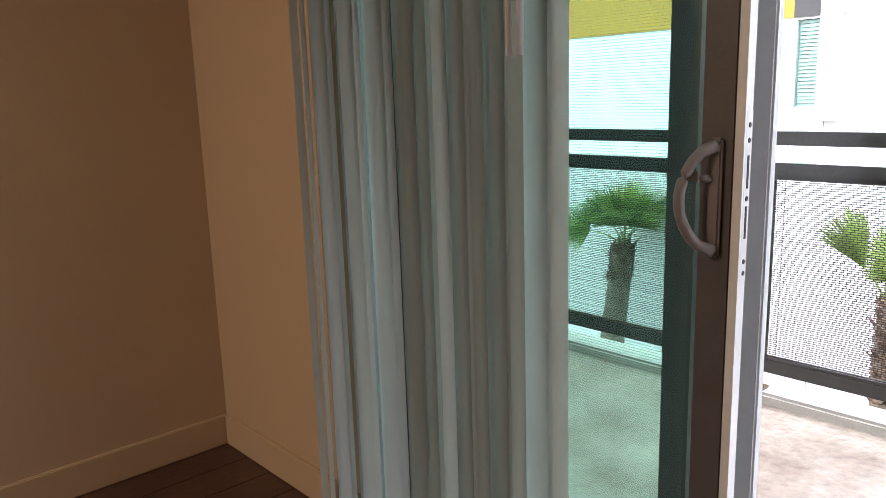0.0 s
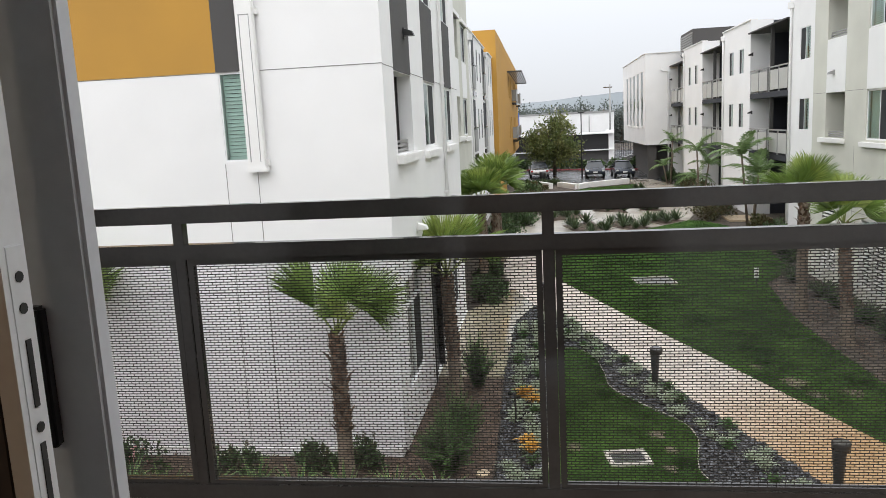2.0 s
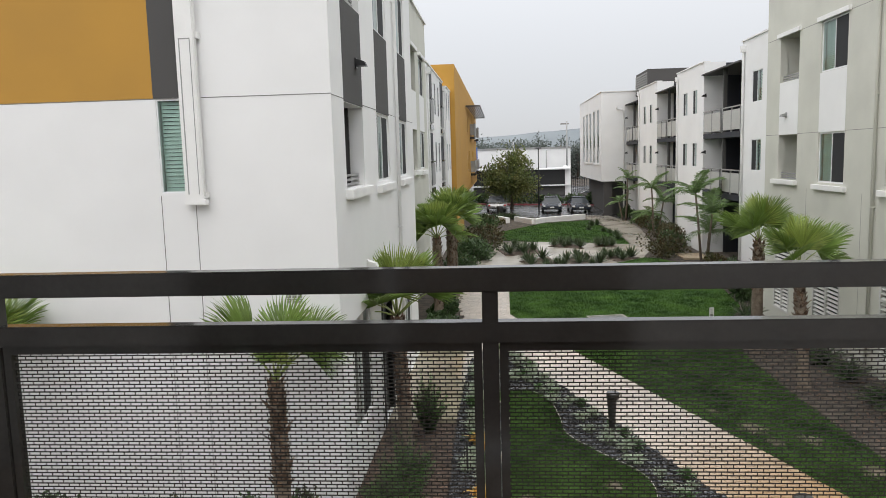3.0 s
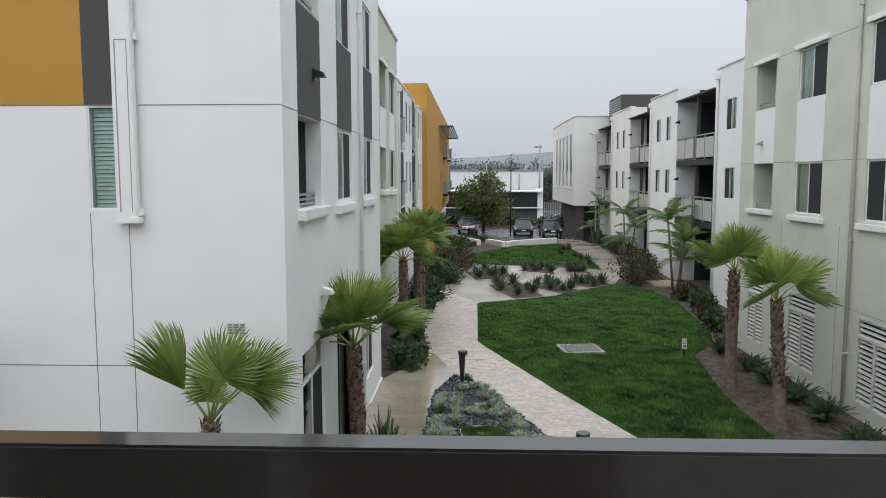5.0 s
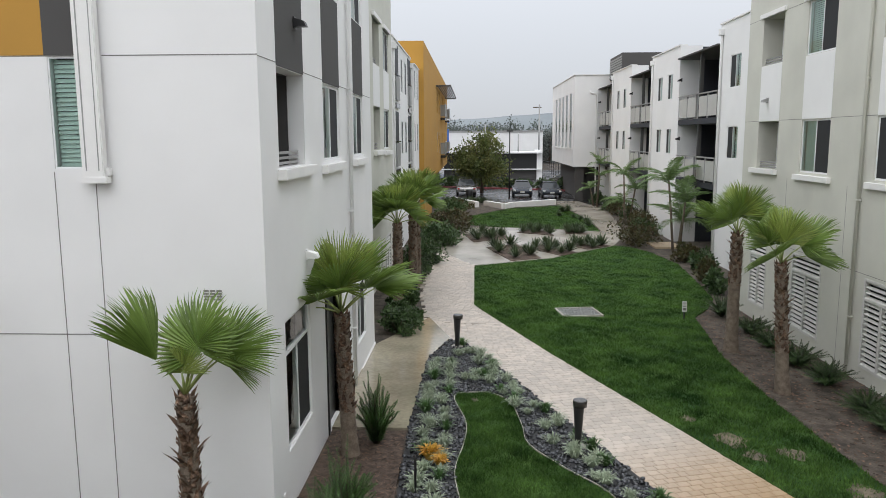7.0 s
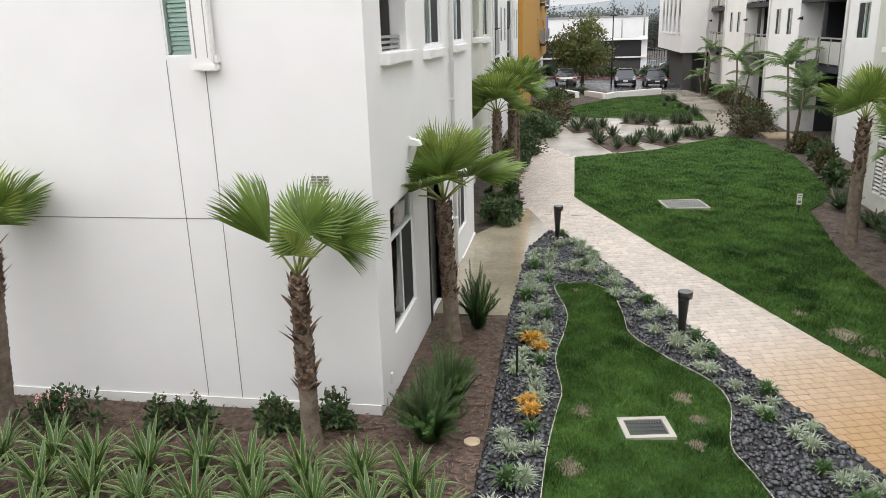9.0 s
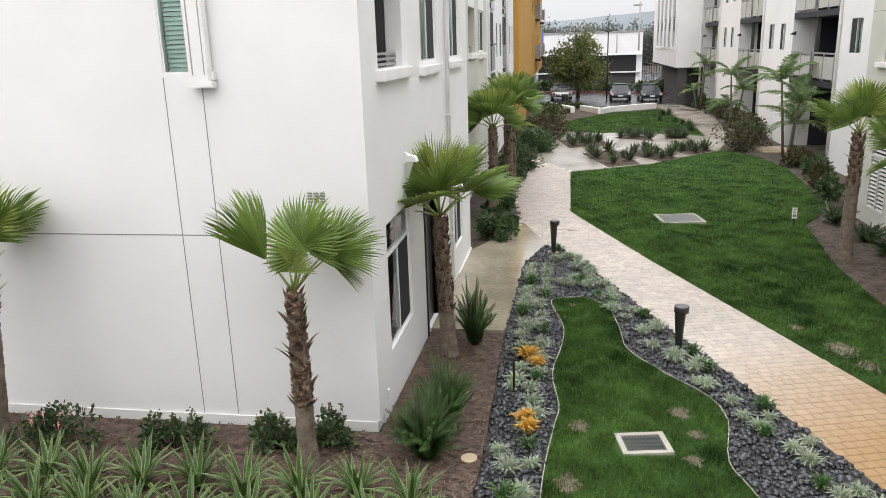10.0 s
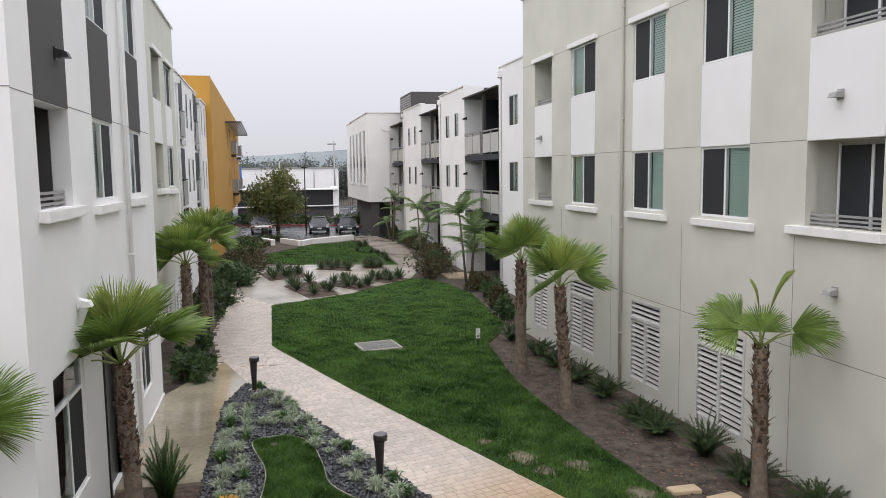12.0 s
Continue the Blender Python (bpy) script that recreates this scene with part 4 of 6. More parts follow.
blinds = thing("vertical_blind", "pale fabric vertical blind drawn to one side", "blind")
boxes("head_rail", ident, [(-1.75, 0.75, -1.86, -1.78, 5.82, 5.87)], M_VINYL, blinds)
for k in range(25):
    bm = bmesh.new()
    x, turn = -1.47 + k * 0.0342, radians(24 + 9 * math.sin(k * 1.9))
    cols = []
    for j in range(7):
        s = (j / 6 - 0.5) * 0.1
        bow = 0.012 * (1 - (j / 3 - 1) ** 2)
        px, py = x + s * math.cos(turn) - bow * math.sin(turn), -1.81 + 0.007 * (k % 3) - s * math.sin(turn) - bow * math.cos(turn)
        cols.append([bm.verts.new((px, py, z)) for z in (3.63, 5.82)])
    for a, b in zip(cols, cols[1:]):
        bm.faces.new((a[0], b[0], b[1], a[1])).smooth = True
    bmesh.ops.solidify(bm, geom=bm.faces[:], thickness=0.0015)
    part("vane", bm, M_VANE, blinds)
bm = bmesh.new()
for x in (-0.70, -0.675):
    ring_tube(bm, [(x, -1.88, 5.82), (x + 0.004, -1.885, 5.2), (x, -1.88, 4.83)], 0.006, 8)
part("wand", bm, M_VINYL, blinds)

# unseen warm lamp behind the camera, added to brighten walls and blind
lamp = thing("added_ceiling_light", "unseen round warm ceiling light added to brighten the room", "ceiling light", at=(-1.4, -4.6, 6.1))
bm = bmesh.new()
ring_tube(bm, [(0, 0, 0), (0, 0, -0.03)], 0.2, 24)
part("base", bm, M_VINYL, lamp)
glow = new("room_fill_lamp", bpy.data.lights.new("room_fill_lamp", "AREA"))
glow.data.shape, glow.data.size, glow.data.energy, glow.data.color = "DISK", 0.36, 12, (1.0, 0.84, 0.66)
glow.location = (-1.4, -4.6, 6.06)

# ---- balcony railing with slotted panels ----
rail = thing("balcony_railing", "dark bronze metal railing with slotted sheet panels", "railing")
boxes("top_rail", ident, [(-2.34, 3.5, -0.02, 0.02, 4.548, 4.6)], M_METAL, rail, bevel=0.003)
boxes("mid_rail", ident, [(-2.34, 3.5, -0.0185, 0.0185, 4.437, 4.483)], M_METAL, rail, bevel=0.002)
boxes("bottom_rail", ident, [(-2.34, 3.5, -0.0185, 0.0185, 3.655, 3.708)], M_METAL, rail, bevel=0.002)
posts = [-2.25, -1.096, 0.017, 1.13, 2.243, 3.356]
for x in posts:
    boxes("post", ident, [(x - 0.017, x + 0.017, -0.017, 0.017, 3.53, 4.548)], M_METAL, rail, bevel=0.002)
    boxes("post_foot", ident, [(x - 0.04, x + 0.04, -0.035, 0.035, 3.575, 3.585)], M_METAL, rail)
boxes("side_rail", ident, [(-2.27, -2.23, -1.5, -0.02, 4.548, 4.6)], M_METAL, rail)
boxes("side_rail", ident, [(-2.27, -2.23, -1.5, -0.02, 4.437, 4.483)], M_METAL, rail)
for a, b in zip(posts, posts[1:]):
    u0, u1, z0, z1 = a + 0.019, b - 0.019, 3.708, 4.437
    frame_rows = [(u0, u0 + 0.018, -0.012, 0.012, z0, z1), (u1 - 0.018, u1, -0.012, 0.012, z0, z1), (u0 + 0.018, u1 - 0.018, -0.012, 0.012, z1 - 0.018, z1), (u0 + 0.018, u1 - 0.018, -0.012, 0.012, z0, z0 + 0.012)]
    pan = boxes("panel_frame", ident, frame_rows, M_METAL, rail)
    sv, sf = [], []
    u0, u1, z0, z1 = u0 + 0.018, u1 - 0.018, z0 + 0.012, z1 - 0.018
    n = int((z1 - z0) / 0.0083)
    for k in range(n):
        z = z0 + k * (z1 - z0) / n
        for y in (-0.001,):
            sv += [(u0, y, z), (u1, y, z), (u1, y, z + 0.003), (u0, y, z + 0.003)]
        u = u0 + (0.0125 if k % 2 else 0.0)
        while u < u1 - 0.003:
            sv += [(u, -0.001, z + 0.003), (u + 0.0026, -0.001, z + 0.003), (u + 0.0026, -0.001, z + 0.0084), (u, -0.001, z + 0.0084)]
            u += 0.025
    sf = [(4 * i, 4 * i + 1, 4 * i + 2, 4 * i + 3) for i in range(len(sv) // 4)]
    part("slotted_sheet", from_arrays("slotted_sheet", sv, sf, M_METAL), None, pan)


# ---- plants ----
def fan_mesh(name, rng, radius, spread, material, cup=0.25):
    """A fan of narrow folded segments that part towards their drooping tips."""
    bm, n = bmesh.new(), 38
    for k in range(n):
        a = radians(-spread + 2 * spread * (k + 0.5) / n)
        half = radians(spread) / n
        L = radius * (0.74 + 0.26 * math.cos(a * 0.62)) * rng.uniform(0.93, 1.05)
        jit = rng.uniform(-0.012, 0.012)

        def at(r, off, lift):
            ang = a + off + jit * r
            z = cup * (r / radius) * abs(math.sin(a * 0.5)) * 0.9 * r - 0.11 * (r / radius) ** 3 * radius * rng.uniform(0.6, 1.3) + lift
            return bm.verts.new((math.sin(ang) * r, math.cos(ang) * r, z))

        rows = [(0.02, half, 0.0), (0.34 * L, half, 0.014), (0.6 * L, half * 0.96, 0.017), (0.82 * L, half * 0.5, 0.01)]
        prev = None
        for r, h, fold in rows:
            cur = (at(r, -h, 0), at(r, 0, fold), at(r, h, 0))
            if prev:
                bm.faces.new((prev[0], prev[1], cur[1], cur[0]))
                bm.faces.new((prev[1], prev[2], cur[2], cur[1]))
            prev = cur
        tip = at(L, 0, -0.02)
        bm.faces.new((prev[0], prev[1], tip))
        bm.faces.new((prev[1], prev[2], tip))
    return mesh_of(name, bm, material)


frng = random.Random(5)
FANS = [fan_mesh("frond", frng, 0.76, sp, M_FAN, c) for sp, c in ((88, 0.25), (76, 0.4), (100, 0.12), (122, 0.1), (58, 0.12), (40, 0.15))]
FANS_Y = [fan_mesh("frond", frng, 0.7, 60, M_FANY, 0.7), fan_mesh("frond", frng, 0.74, 95, M_FANY, 0.5), fan_mesh("frond", frng, 0.72, 24, M_FANY, 0.3)]


def fan_palm(x, y, hub, lean=(0, 0), girth=0.17, seed=0, leaves=13, size=1.0, smooth_to=0.42, label="", spec=()):
    rng = random.Random(seed)
    z0 = ground_z(x, y) - 0.05
    palm = thing("fan_palm", label or "young fan palm with a rough shaggy trunk", "palm", "courtyard fan palms", at=(x, y, z0))
    H = hub - z0
    at = lambda s: Vector((lean[0] * s, lean[1] * s, H * s))
    bm = bmesh.new()
    n, rings = 14, []
    for k in range(61):
        s = k / 60
        r = girth * (1.2 - 0.25 * min(1, s * 6) - 0.2 * s) * (1 + (0.025 if k % 2 else -0.02))
        c = at(s * 0.96)
        rings.append([bm.verts.new(c + Vector((math.cos(j * math.tau / n), math.sin(j * math.tau / n), 0)) * r * rng.uniform(0.96, 1.04)) for j in range(n)])
    for a, b in zip(rings, rings[1:]):
        for j in range(n):
            bm.faces.new((a[j], a[(j + 1) % n], b[(j + 1) % n], b[j])).smooth = True
    bm.faces.new(rings[-1])
    part("trunk", bm, M_TRUNK, palm)
    bm = bmesh.new()
    count = 210
    for k in range(count):
        s = smooth_to + (0.97 - smooth_to) * (k + rng.uniform(-3, 3)) / count
        a = k * 2.399 + rng.uniform(-0.8, 0.8)
        c = at(s)
        out, side = Vector((math.cos(a), math.sin(a), 0)), Vector((-math.sin(a), math.cos(a), 0))
        r = girth * (0.9 - 0.15 * s)
        L, w = rng.uniform(0.07, 0.17), rng.uniform(0.025, 0.055)
        tilt = rng.uniform(0.05, 0.6) if rng.random() < 0.85 else rng.uniform(0.6, 1.2)
        p = [c + out * r * 0.85 - side * w, c + out * r * 0.85 + side * w]
        up = Vector((0, 0, 1)) * L
        q = [c + out * (r + L * tilt * 0.5) + up * 0.6 - side * w * 0.6, c + out * (r + L * tilt * 0.5) + up * 0.6 + side * w * 0.6]
        t = c + out * (r + L * tilt) + up + side * rng.uniform(-0.03, 0.03)
        mid = c + out * (r + 0.03) + up * 0.35
        v = [bm.verts.new(i) for i in (*p, *q, t, mid)]
        for f in ((0, 5, 2), (0, 1, 5), (1, 3, 5), (5, 3, 2), (2, 3, 4)):
            bm.faces.new([v[i] for i in f])
    part("bark_shag", bm, M_BOOT, palm, "ragged brown old leaf bases")
    top = at(0.97)
    leaves = len(spec) or leaves
    for k in range(leaves):
        s = k / leaves
        az = k * 2.399 + seed + rng.uniform(-0.25, 0.25)
        elev = radians(86 - 72 * s + rng.uniform(-10, 10))
        if spec:
            az, elev = radians(spec[k][0] + rng.uniform(-4, 4)), radians(spec[k][1])
        pl = size * rng.uniform(0.45, 0.58) * (0.8 + 0.4 * s)
        pl = spec[k][5] if spec else pl
        d = Vector((math.cos(az) * math.cos(elev), math.sin(az) * math.cos(elev), math.sin(elev)))
        end = top + d * pl + Vector((0, 0, -0.05 * s))
        bm = bmesh.new()
        ring_tube(bm, [top, top + d * pl * 0.5 + Vector((0, 0, 0.02)), end], [0.02, 0.014, 0.009], 6)
        part("petiole", bm, M_PET, palm)
        leaf = new("frond", (FANS + FANS_Y)[spec[k][3]] if spec else FANS_Y[k % 2] if s < 0.22 else FANS[(k + seed) % 3])
        leaf.parent = palm
        droop = 0.0 if spec else radians(2 + 16 * s)
        az = radians(spec[k][7]) if spec and len(spec[k]) > 7 else az
        e2 = radians(spec[k][4]) if spec else elev - droop * rng.uniform(0.6, 1.2)
        fwd = Vector((math.cos(az) * math.cos(e2), math.sin(az) * math.cos(e2), math.sin(e2)))
        right = fwd.cross(Vector((0, 0, 1))).normalized()
        nz = right.cross(fwd)
        roll = radians(spec[k][2]) if spec else rng.uniform(-0.75, 0.75)
        right, nz = right * math.cos(roll) + nz * math.sin(roll), nz * math.cos(roll) - right * math.sin(roll)
        m = Matrix((right, fwd, nz)).transposed().to_4x4()
        sc = spec[k][6] if spec else size * rng.uniform(0.88, 1.08)
        leaf.matrix_local = Matrix.Translation(end) @ m @ Matrix.Diagonal((sc, sc, sc, 1))
    return palm


fan_palm(-2.9, 7.75, 2.02, (-0.05, 0.1), 0.125, 3, 9, 1.1, 0.34, "", [(10, 66, 0, 3, 70, 0.5, 0.84, 105), (40, 76, 12, 2, 76, 0.56, 0.86, 80), (201, 58, 36, 5, 66, 0.5, 1.15), (21, 50, -42, 4, 26, 0.6, 0.95), (30, 44, -60, 5, -15, 0.56, 0.75), (-100, 82, 0, 7, 84, 0.3, 0.5)])
fan_palm(-1.72, 11.4, 2.1, (-0.1, 0.05), 0.14, 8, 12, 1.15, 0.3)
fan_palm(-7.2, 7.7, 2.3, (0.25, 0.1), 0.24, 12, 8, 0.95, 0.7, "stout fan palm with a thick ringed trunk")
fan_palm(6.85, 15.6, 2.2, (-0.12, 0.2), 0.15, 21, 8, 1.08, 0.3)
fan_palm(6.9, 19.0, 2.4, (0.05, 0.1), 0.17, 26, 9, 1.1, 0.55)
fan_palm(7.95, 10.2, 2.0, (-0.05, 0.0), 0.13, 31, 9, 1.15, 0.25, "sparse fan palm with a pale new spear leaf", [(-36, 80, 0, 8, 72, 0.5, 1.15), (144, 86, 0, 8, 84, 0.45, 0.9), (150, 42, 38, 0, 10, 0.45, 0.95), (120, 50, 30, 4, 30, 0.5, 0.95), (234, 58, 0, 0, 58, 0.36, 0.7, 54), (-36, 38, -35, 4, 8, 0.55, 1.0), (-50, 34, -50, 4, -35, 0.55, 0.55), (60, 50, 10, 4, 20, 0.4, 0.8)])
for i, (px, py, hz) in enumerate(((-2.0, 22.3, 2.3), (-1.7, 24.4, 2.5), (-1.75, 26.6, 2.6))):
    fan_palm(px, py, hz, (0, 0), 0.17, 40 + i, 14, 1.15, 0.2, "fan palm in a close group by the wall")


def pinnate_mesh(rng, length=1.7):
    bm = bmesh.new()
    pts = []
    for k in range(13):
        s = k / 12
        pts.append(Vector((0, length * s * (1 - 0.12 * s), 0.5 * s - 1.15 * s * s)))
    ring_tube(bm, pts, [0.018 * (1 - 0.8 * k / 12) for k in range(13)], 5)
    for k in range(1, 13):
        for sub in (0, 0.25, 0.5, 0.75):
            p = pts[k].lerp(pts[k - 1], sub)
            s = (k - sub) / 12
            L = 0.46 * math.sin(math.pi * (0.12 + 0.8 * s)) + 0.06
            for sg in (-1, 1):
                tip = p + Vector((sg * L * 0.7, L * 0.5, -0.5 * L * rng.uniform(0.5, 1.4)))
                w = Vector((0, 0.017, 0))
                mid = (p + tip) / 2 + Vector((0, 0, 0.03))
                v = [bm.verts.new(i) for i in (p - w * 0.4, p + w * 0.4, mid + w, mid - w, tip)]
                bm.faces.new((v[0], v[1], v[2], v[3]))
                bm.faces.new((v[3], v[2], v[4]))
    return mesh_of("frond", bm, M_FEATHER)


prng = random.Random(9)
PINN = [pinnate_mesh(prng, L) for L in (1.5, 1.75)]


def feather_palm(x, y, hub, seed, size=1.0):
    rng = random.Random(seed)
    z0 = ground_z(x, y) - 0.05
    palm = thing("feather_palm", "slender feather palm with several thin trunks", "palm", "feather palms by the white building", at=(x, y, z0))
    for s in range(3):
        a = s * 2.1 + seed
        foot, top = Vector((math.cos(a) * 0.18, math.sin(a) * 0.18, 0)), Vector((math.cos(a) * 0.5, math.sin(a) * 0.5, (hub - z0) * (0.95 - 0.27 * s)))
        bm = bmesh.new()
        ring_tube(bm, [foot, foot.lerp(top, 0.5) + Vector((0, 0, 0.1)), top], [0.07, 0.055, 0.045], 8)
        part("trunk", bm, M_TRUNK, palm)
        for k in range(9):
            az = k * math.tau / 9 + rng.uniform(-0.3, 0.3)
            leaf = new("frond", PINN[k % 2])
            leaf.parent = palm
            sc = size * rng.uniform(0.85, 1.2)
            leaf.matrix_local = Matrix.Translation(top) @ Euler((radians(rng.uniform(8, 74)), 0, az)).to_matrix().to_4x4() @ Matrix.Diagonal((sc, sc, sc, 1))


for i, (px, py, hz, sz) in enumerate(((10.3, 37.0, 2.8, 0.95), (10.3, 49.3, 2.5, 0.85), (10.3, 61.6, 2.8, 0.65))):
    feather_palm(px, py, hz, 3 + i, sz)


def leaf_cloud(name, rng, n, rx, ry, rz, size, material, zc=None, pointy=0.0, hollow=0.35, blobs=15):
    """Many small leaves over a lumpy mass with gaps."""
    centres = []
    for _ in range(blobs):
        a, q = rng.uniform(0, 6.283), rng.uniform(0.1, 0.95)
        centres.append((math.cos(a) * q * rx, math.sin(a) * q * ry, rng.uniform(0.2, 1.45 - 0.75 * q) * rz, rng.uniform(0.2, 0.46)))
    vs, fs = [], []
    for _ in range(n):
        cx, cy, cz, cr = centres[rng.randrange(blobs)]
        d = Vector((rng.gauss(0, 1), rng.gauss(0, 1), rng.gauss(0, 1))).normalized()
        r = cr * rng.uniform(hollow, 1.08)
        p = Vector((cx + d.x * r * rx, cy + d.y * r * ry, max(0.02, cz + d.z * r * rz)))
        a = (d + Vector((0, 0, pointy)) + Vector((rng.gauss(0, 0.5), rng.gauss(0, 0.5), rng.gauss(0, 0.5)))).normalized()
        b = a.orthogonal().normalized()
        b = (b * math.cos(rng.uniform(0, 6.28)) + a.cross(b) * math.sin(rng.uniform(0, 6.28))).normalized()
        L, w = size * rng.uniform(0.7, 1.3), size * rng.uniform(0.25, 0.42) * (1 - 0.45 * min(1, pointy))
        i = len(vs)
        vs += [p - b * w * 0.3, p + a * L * 0.5 + b * w, p + a * L, p + a * L * 0.5 - b * w]
        fs.append((i, i + 1, i + 2, i + 3))
    return from_arrays(name, vs, fs, material)


def shrub(name, x, y, rx, ry, rz, n, size, material, seed, label, pointy=0.0, group=""):
    rng = random.Random(seed)
    ob = thing(name, label, "shrub", group, at=(x, y, ground_z(x, y) - 0.02))
    part("foliage", leaf_cloud("foliage", rng, n, rx, ry, rz, size, material, pointy=pointy), None, ob)
    bm = bmesh.new()
    for k in range(6):
        a = k * 1.05
        ring_tube(bm, [(0, 0, -0.03), (math.cos(a) * rx * 0.3, math.sin(a) * ry * 0.3, rz * 0.5), (math.cos(a) * rx * 0.5, math.sin(a) * ry * 0.5, rz * 0.95)], [0.018, 0.012, 0.006], 5)
    part("stem", bm, M_BARK, ob)
    return ob


def conifer(x, y, r, h, plumes, seed, label, group="", lean=0.6, material=None):
    """A feathery conifer: plumes that rise and arch out from the foot, set with short needles."""
    rng = random.Random(seed)
    ob = thing("conifer_shrub", label, "shrub", group, at=(x, y, ground_z(x, y) - 0.02))
    vs, fs, bm = [], [], bmesh.new()
    for k in range(plumes):
        a, q = k * 2.399 + rng.uniform(-0.4, 0.4), math.sqrt((k + 0.5) / plumes)
        out = Vector((math.cos(a), math.sin(a), 0))
        L = h * (1.25 - 0.5 * q) * rng.uniform(0.7, 1.15)
        pts = [out * r * (0.12 + 0.45 * q * t + 0.55 * q * t * t * lean / 0.6) + Vector((rng.gauss(0, 0.025) * t, rng.gauss(0, 0.025) * t, L * t * (1 - 0.2 * q * t))) for t in (0, 0.25, 0.5, 0.75, 1)]
        ring_tube(bm, pts, [0.008, 0.006, 0.005, 0.003, 0.002], 4)
        for j in range(170):
            t = 0.06 + 0.94 * j / 170
            i4 = min(3, int(t * 4))
            p = pts[i4].lerp(pts[i4 + 1], t * 4 - i4)
            ax = (pts[i4 + 1] - pts[i4]).normalized()
            sd = ax.orthogonal().normalized()
            ph = j * 2.4
            sd = sd * math.cos(ph) + ax.cross(sd) * math.sin(ph)
            ln = rng.uniform(0.05, 0.13) * (1.15 - 0.85 * t)
            d = (ax * 0.6 + sd * 0.9 + Vector((0, 0, 0.2))).normalized() * ln
            wd = d.cross(sd).normalized() * 0.0065 if d.cross(sd).length > 1e-6 else Vector((0.008, 0, 0))
            i = len(vs)
            vs += [p - wd * 0.5, p + d * 0.5 + wd, p + d, p + d * 0.5 - wd]
            fs.append((i, i + 1, i + 2, i + 3))
    part("foliage", from_arrays("foliage", vs, fs, material or M_JUNI), None, ob)
    part("stem", bm, M_BARK, ob)
    return ob


conifer(-1.5, 8.05, 0.46, 0.85, 100, 1, "feathery green conifer shrub on bare mulch")
conifer(-1.38, 8.85, 0.4, 1.0, 80, 2, "upright feathery green conifer shrub")
conifer(-1.36, 11.9, 0.34, 1.05, 70, 3, "feathery green conifer shrub by a palm trunk")
for i, (px, py, r, h) in enumerate(((-6.25, 7.75, 0.55, 0.42), (-4.75, 7.9, 0.45, 0.36), (-3.45, 8.05, 0.36, 0.34), (-2.75, 8.2, 0.3, 0.36), (-8.3, 7.8, 0.5, 0.4))):
    s = shrub("hawthorn_shrub", px, py, r, r * 0.7, h, 900, 0.075, M_SHRUB, 10 + i, "low dark green shrub with reddish buds", 0.2, "low shrubs by the white wall")
    bm = bmesh.new()
    rng = random.Random(i)
    for k in range(12):
        a, q = rng.uniform(0, 6.28), rng.uniform(0.1, 0.8)
        c = Vector((math.cos(a) * r * q, math.sin(a) * r * 0.7 * q, h * rng.uniform(0.9, 1.5)))
        ring_tube(bm, [c - Vector((0, 0, 0.2)), c], [0.004, 0.003], 4)
        for j in range(5):
            bmesh.ops.create_icosphere(bm, subdivisions=1, radius=0.012, matrix=Matrix.Translation(c + Vector((rng.gauss(0, 0.02), rng.gauss(0, 0.02), rng.gauss(0, 0.02)))))
    part("blossom", bm, M_FLOWER if i == 0 else M_BRONZE, s)
for i, (px, py, r, h) in enumerate(((8.05, 23.3, 0.4, 0.55), (8.2, 21.1, 0.45, 0.4), (8.15, 19.6, 0.4, 0.35), (8.1, 17.8, 0.45, 0.4), (8.1, 16.3, 0.4, 0.4), (8.0, 14.4, 0.42, 0.36), (7.95, 13.5, 0.4, 0.38), (8.15, 12.1, 0.34, 0.62), (8.15, 10.75, 0.42, 0.42), (8.5, 9.5, 0.4, 0.36))):
    conifer(px, py, r * 1.15, h * 1.25, 55, 30 + i, "spreading dark green conifer shrub in bare soil", "foundation shrubs by the grey building", 1.0, M_SHRUB)
for i, (px, py, r, h, m) in enumerate(((-1.75, 19.6, 0.55, 0.5, M_SHRUB), (-1.65, 20.9, 0.6, 0.5, M_SHRUB), (-1.85, 22.8, 0.5, 0.5, M_SHRUB), (-1.9, 28.5, 0.6, 0.9, M_SHRUB), (-1.7, 31.0, 0.7, 0.8, M_SHRUB), (-1.5, 36.6, 0.9, 0.7, M_SHRUB),
                                     (-1.5, 39.0, 1.1, 0.75, M_SHRUB), (-1.2, 42.0, 1.3, 0.7, M_BRONZE), (-1.2, 45.0, 1.4, 0.75, M_BRONZE), (-1.2, 48.5, 1.2, 0.55, M_SHRUB), (-1.4, 52.0, 1.3, 0.7, M_SHRUB), (-1.0, 55.5, 1.2, 0.5, M_BRONZE), (-1.2, 59.0, 1.1, 0.4, M_SHRUB))):
    shrub("hedge_shrub", px, py, r, r * 1.1, h, 1700 if py < 35 else 1300, 0.12 if py < 35 else 0.17, m, 60 + i, "dense courtyard shrub in green" if m is M_SHRUB else "dense courtyard shrub with bronze leaves", 0.3, "shrubs along the walk")
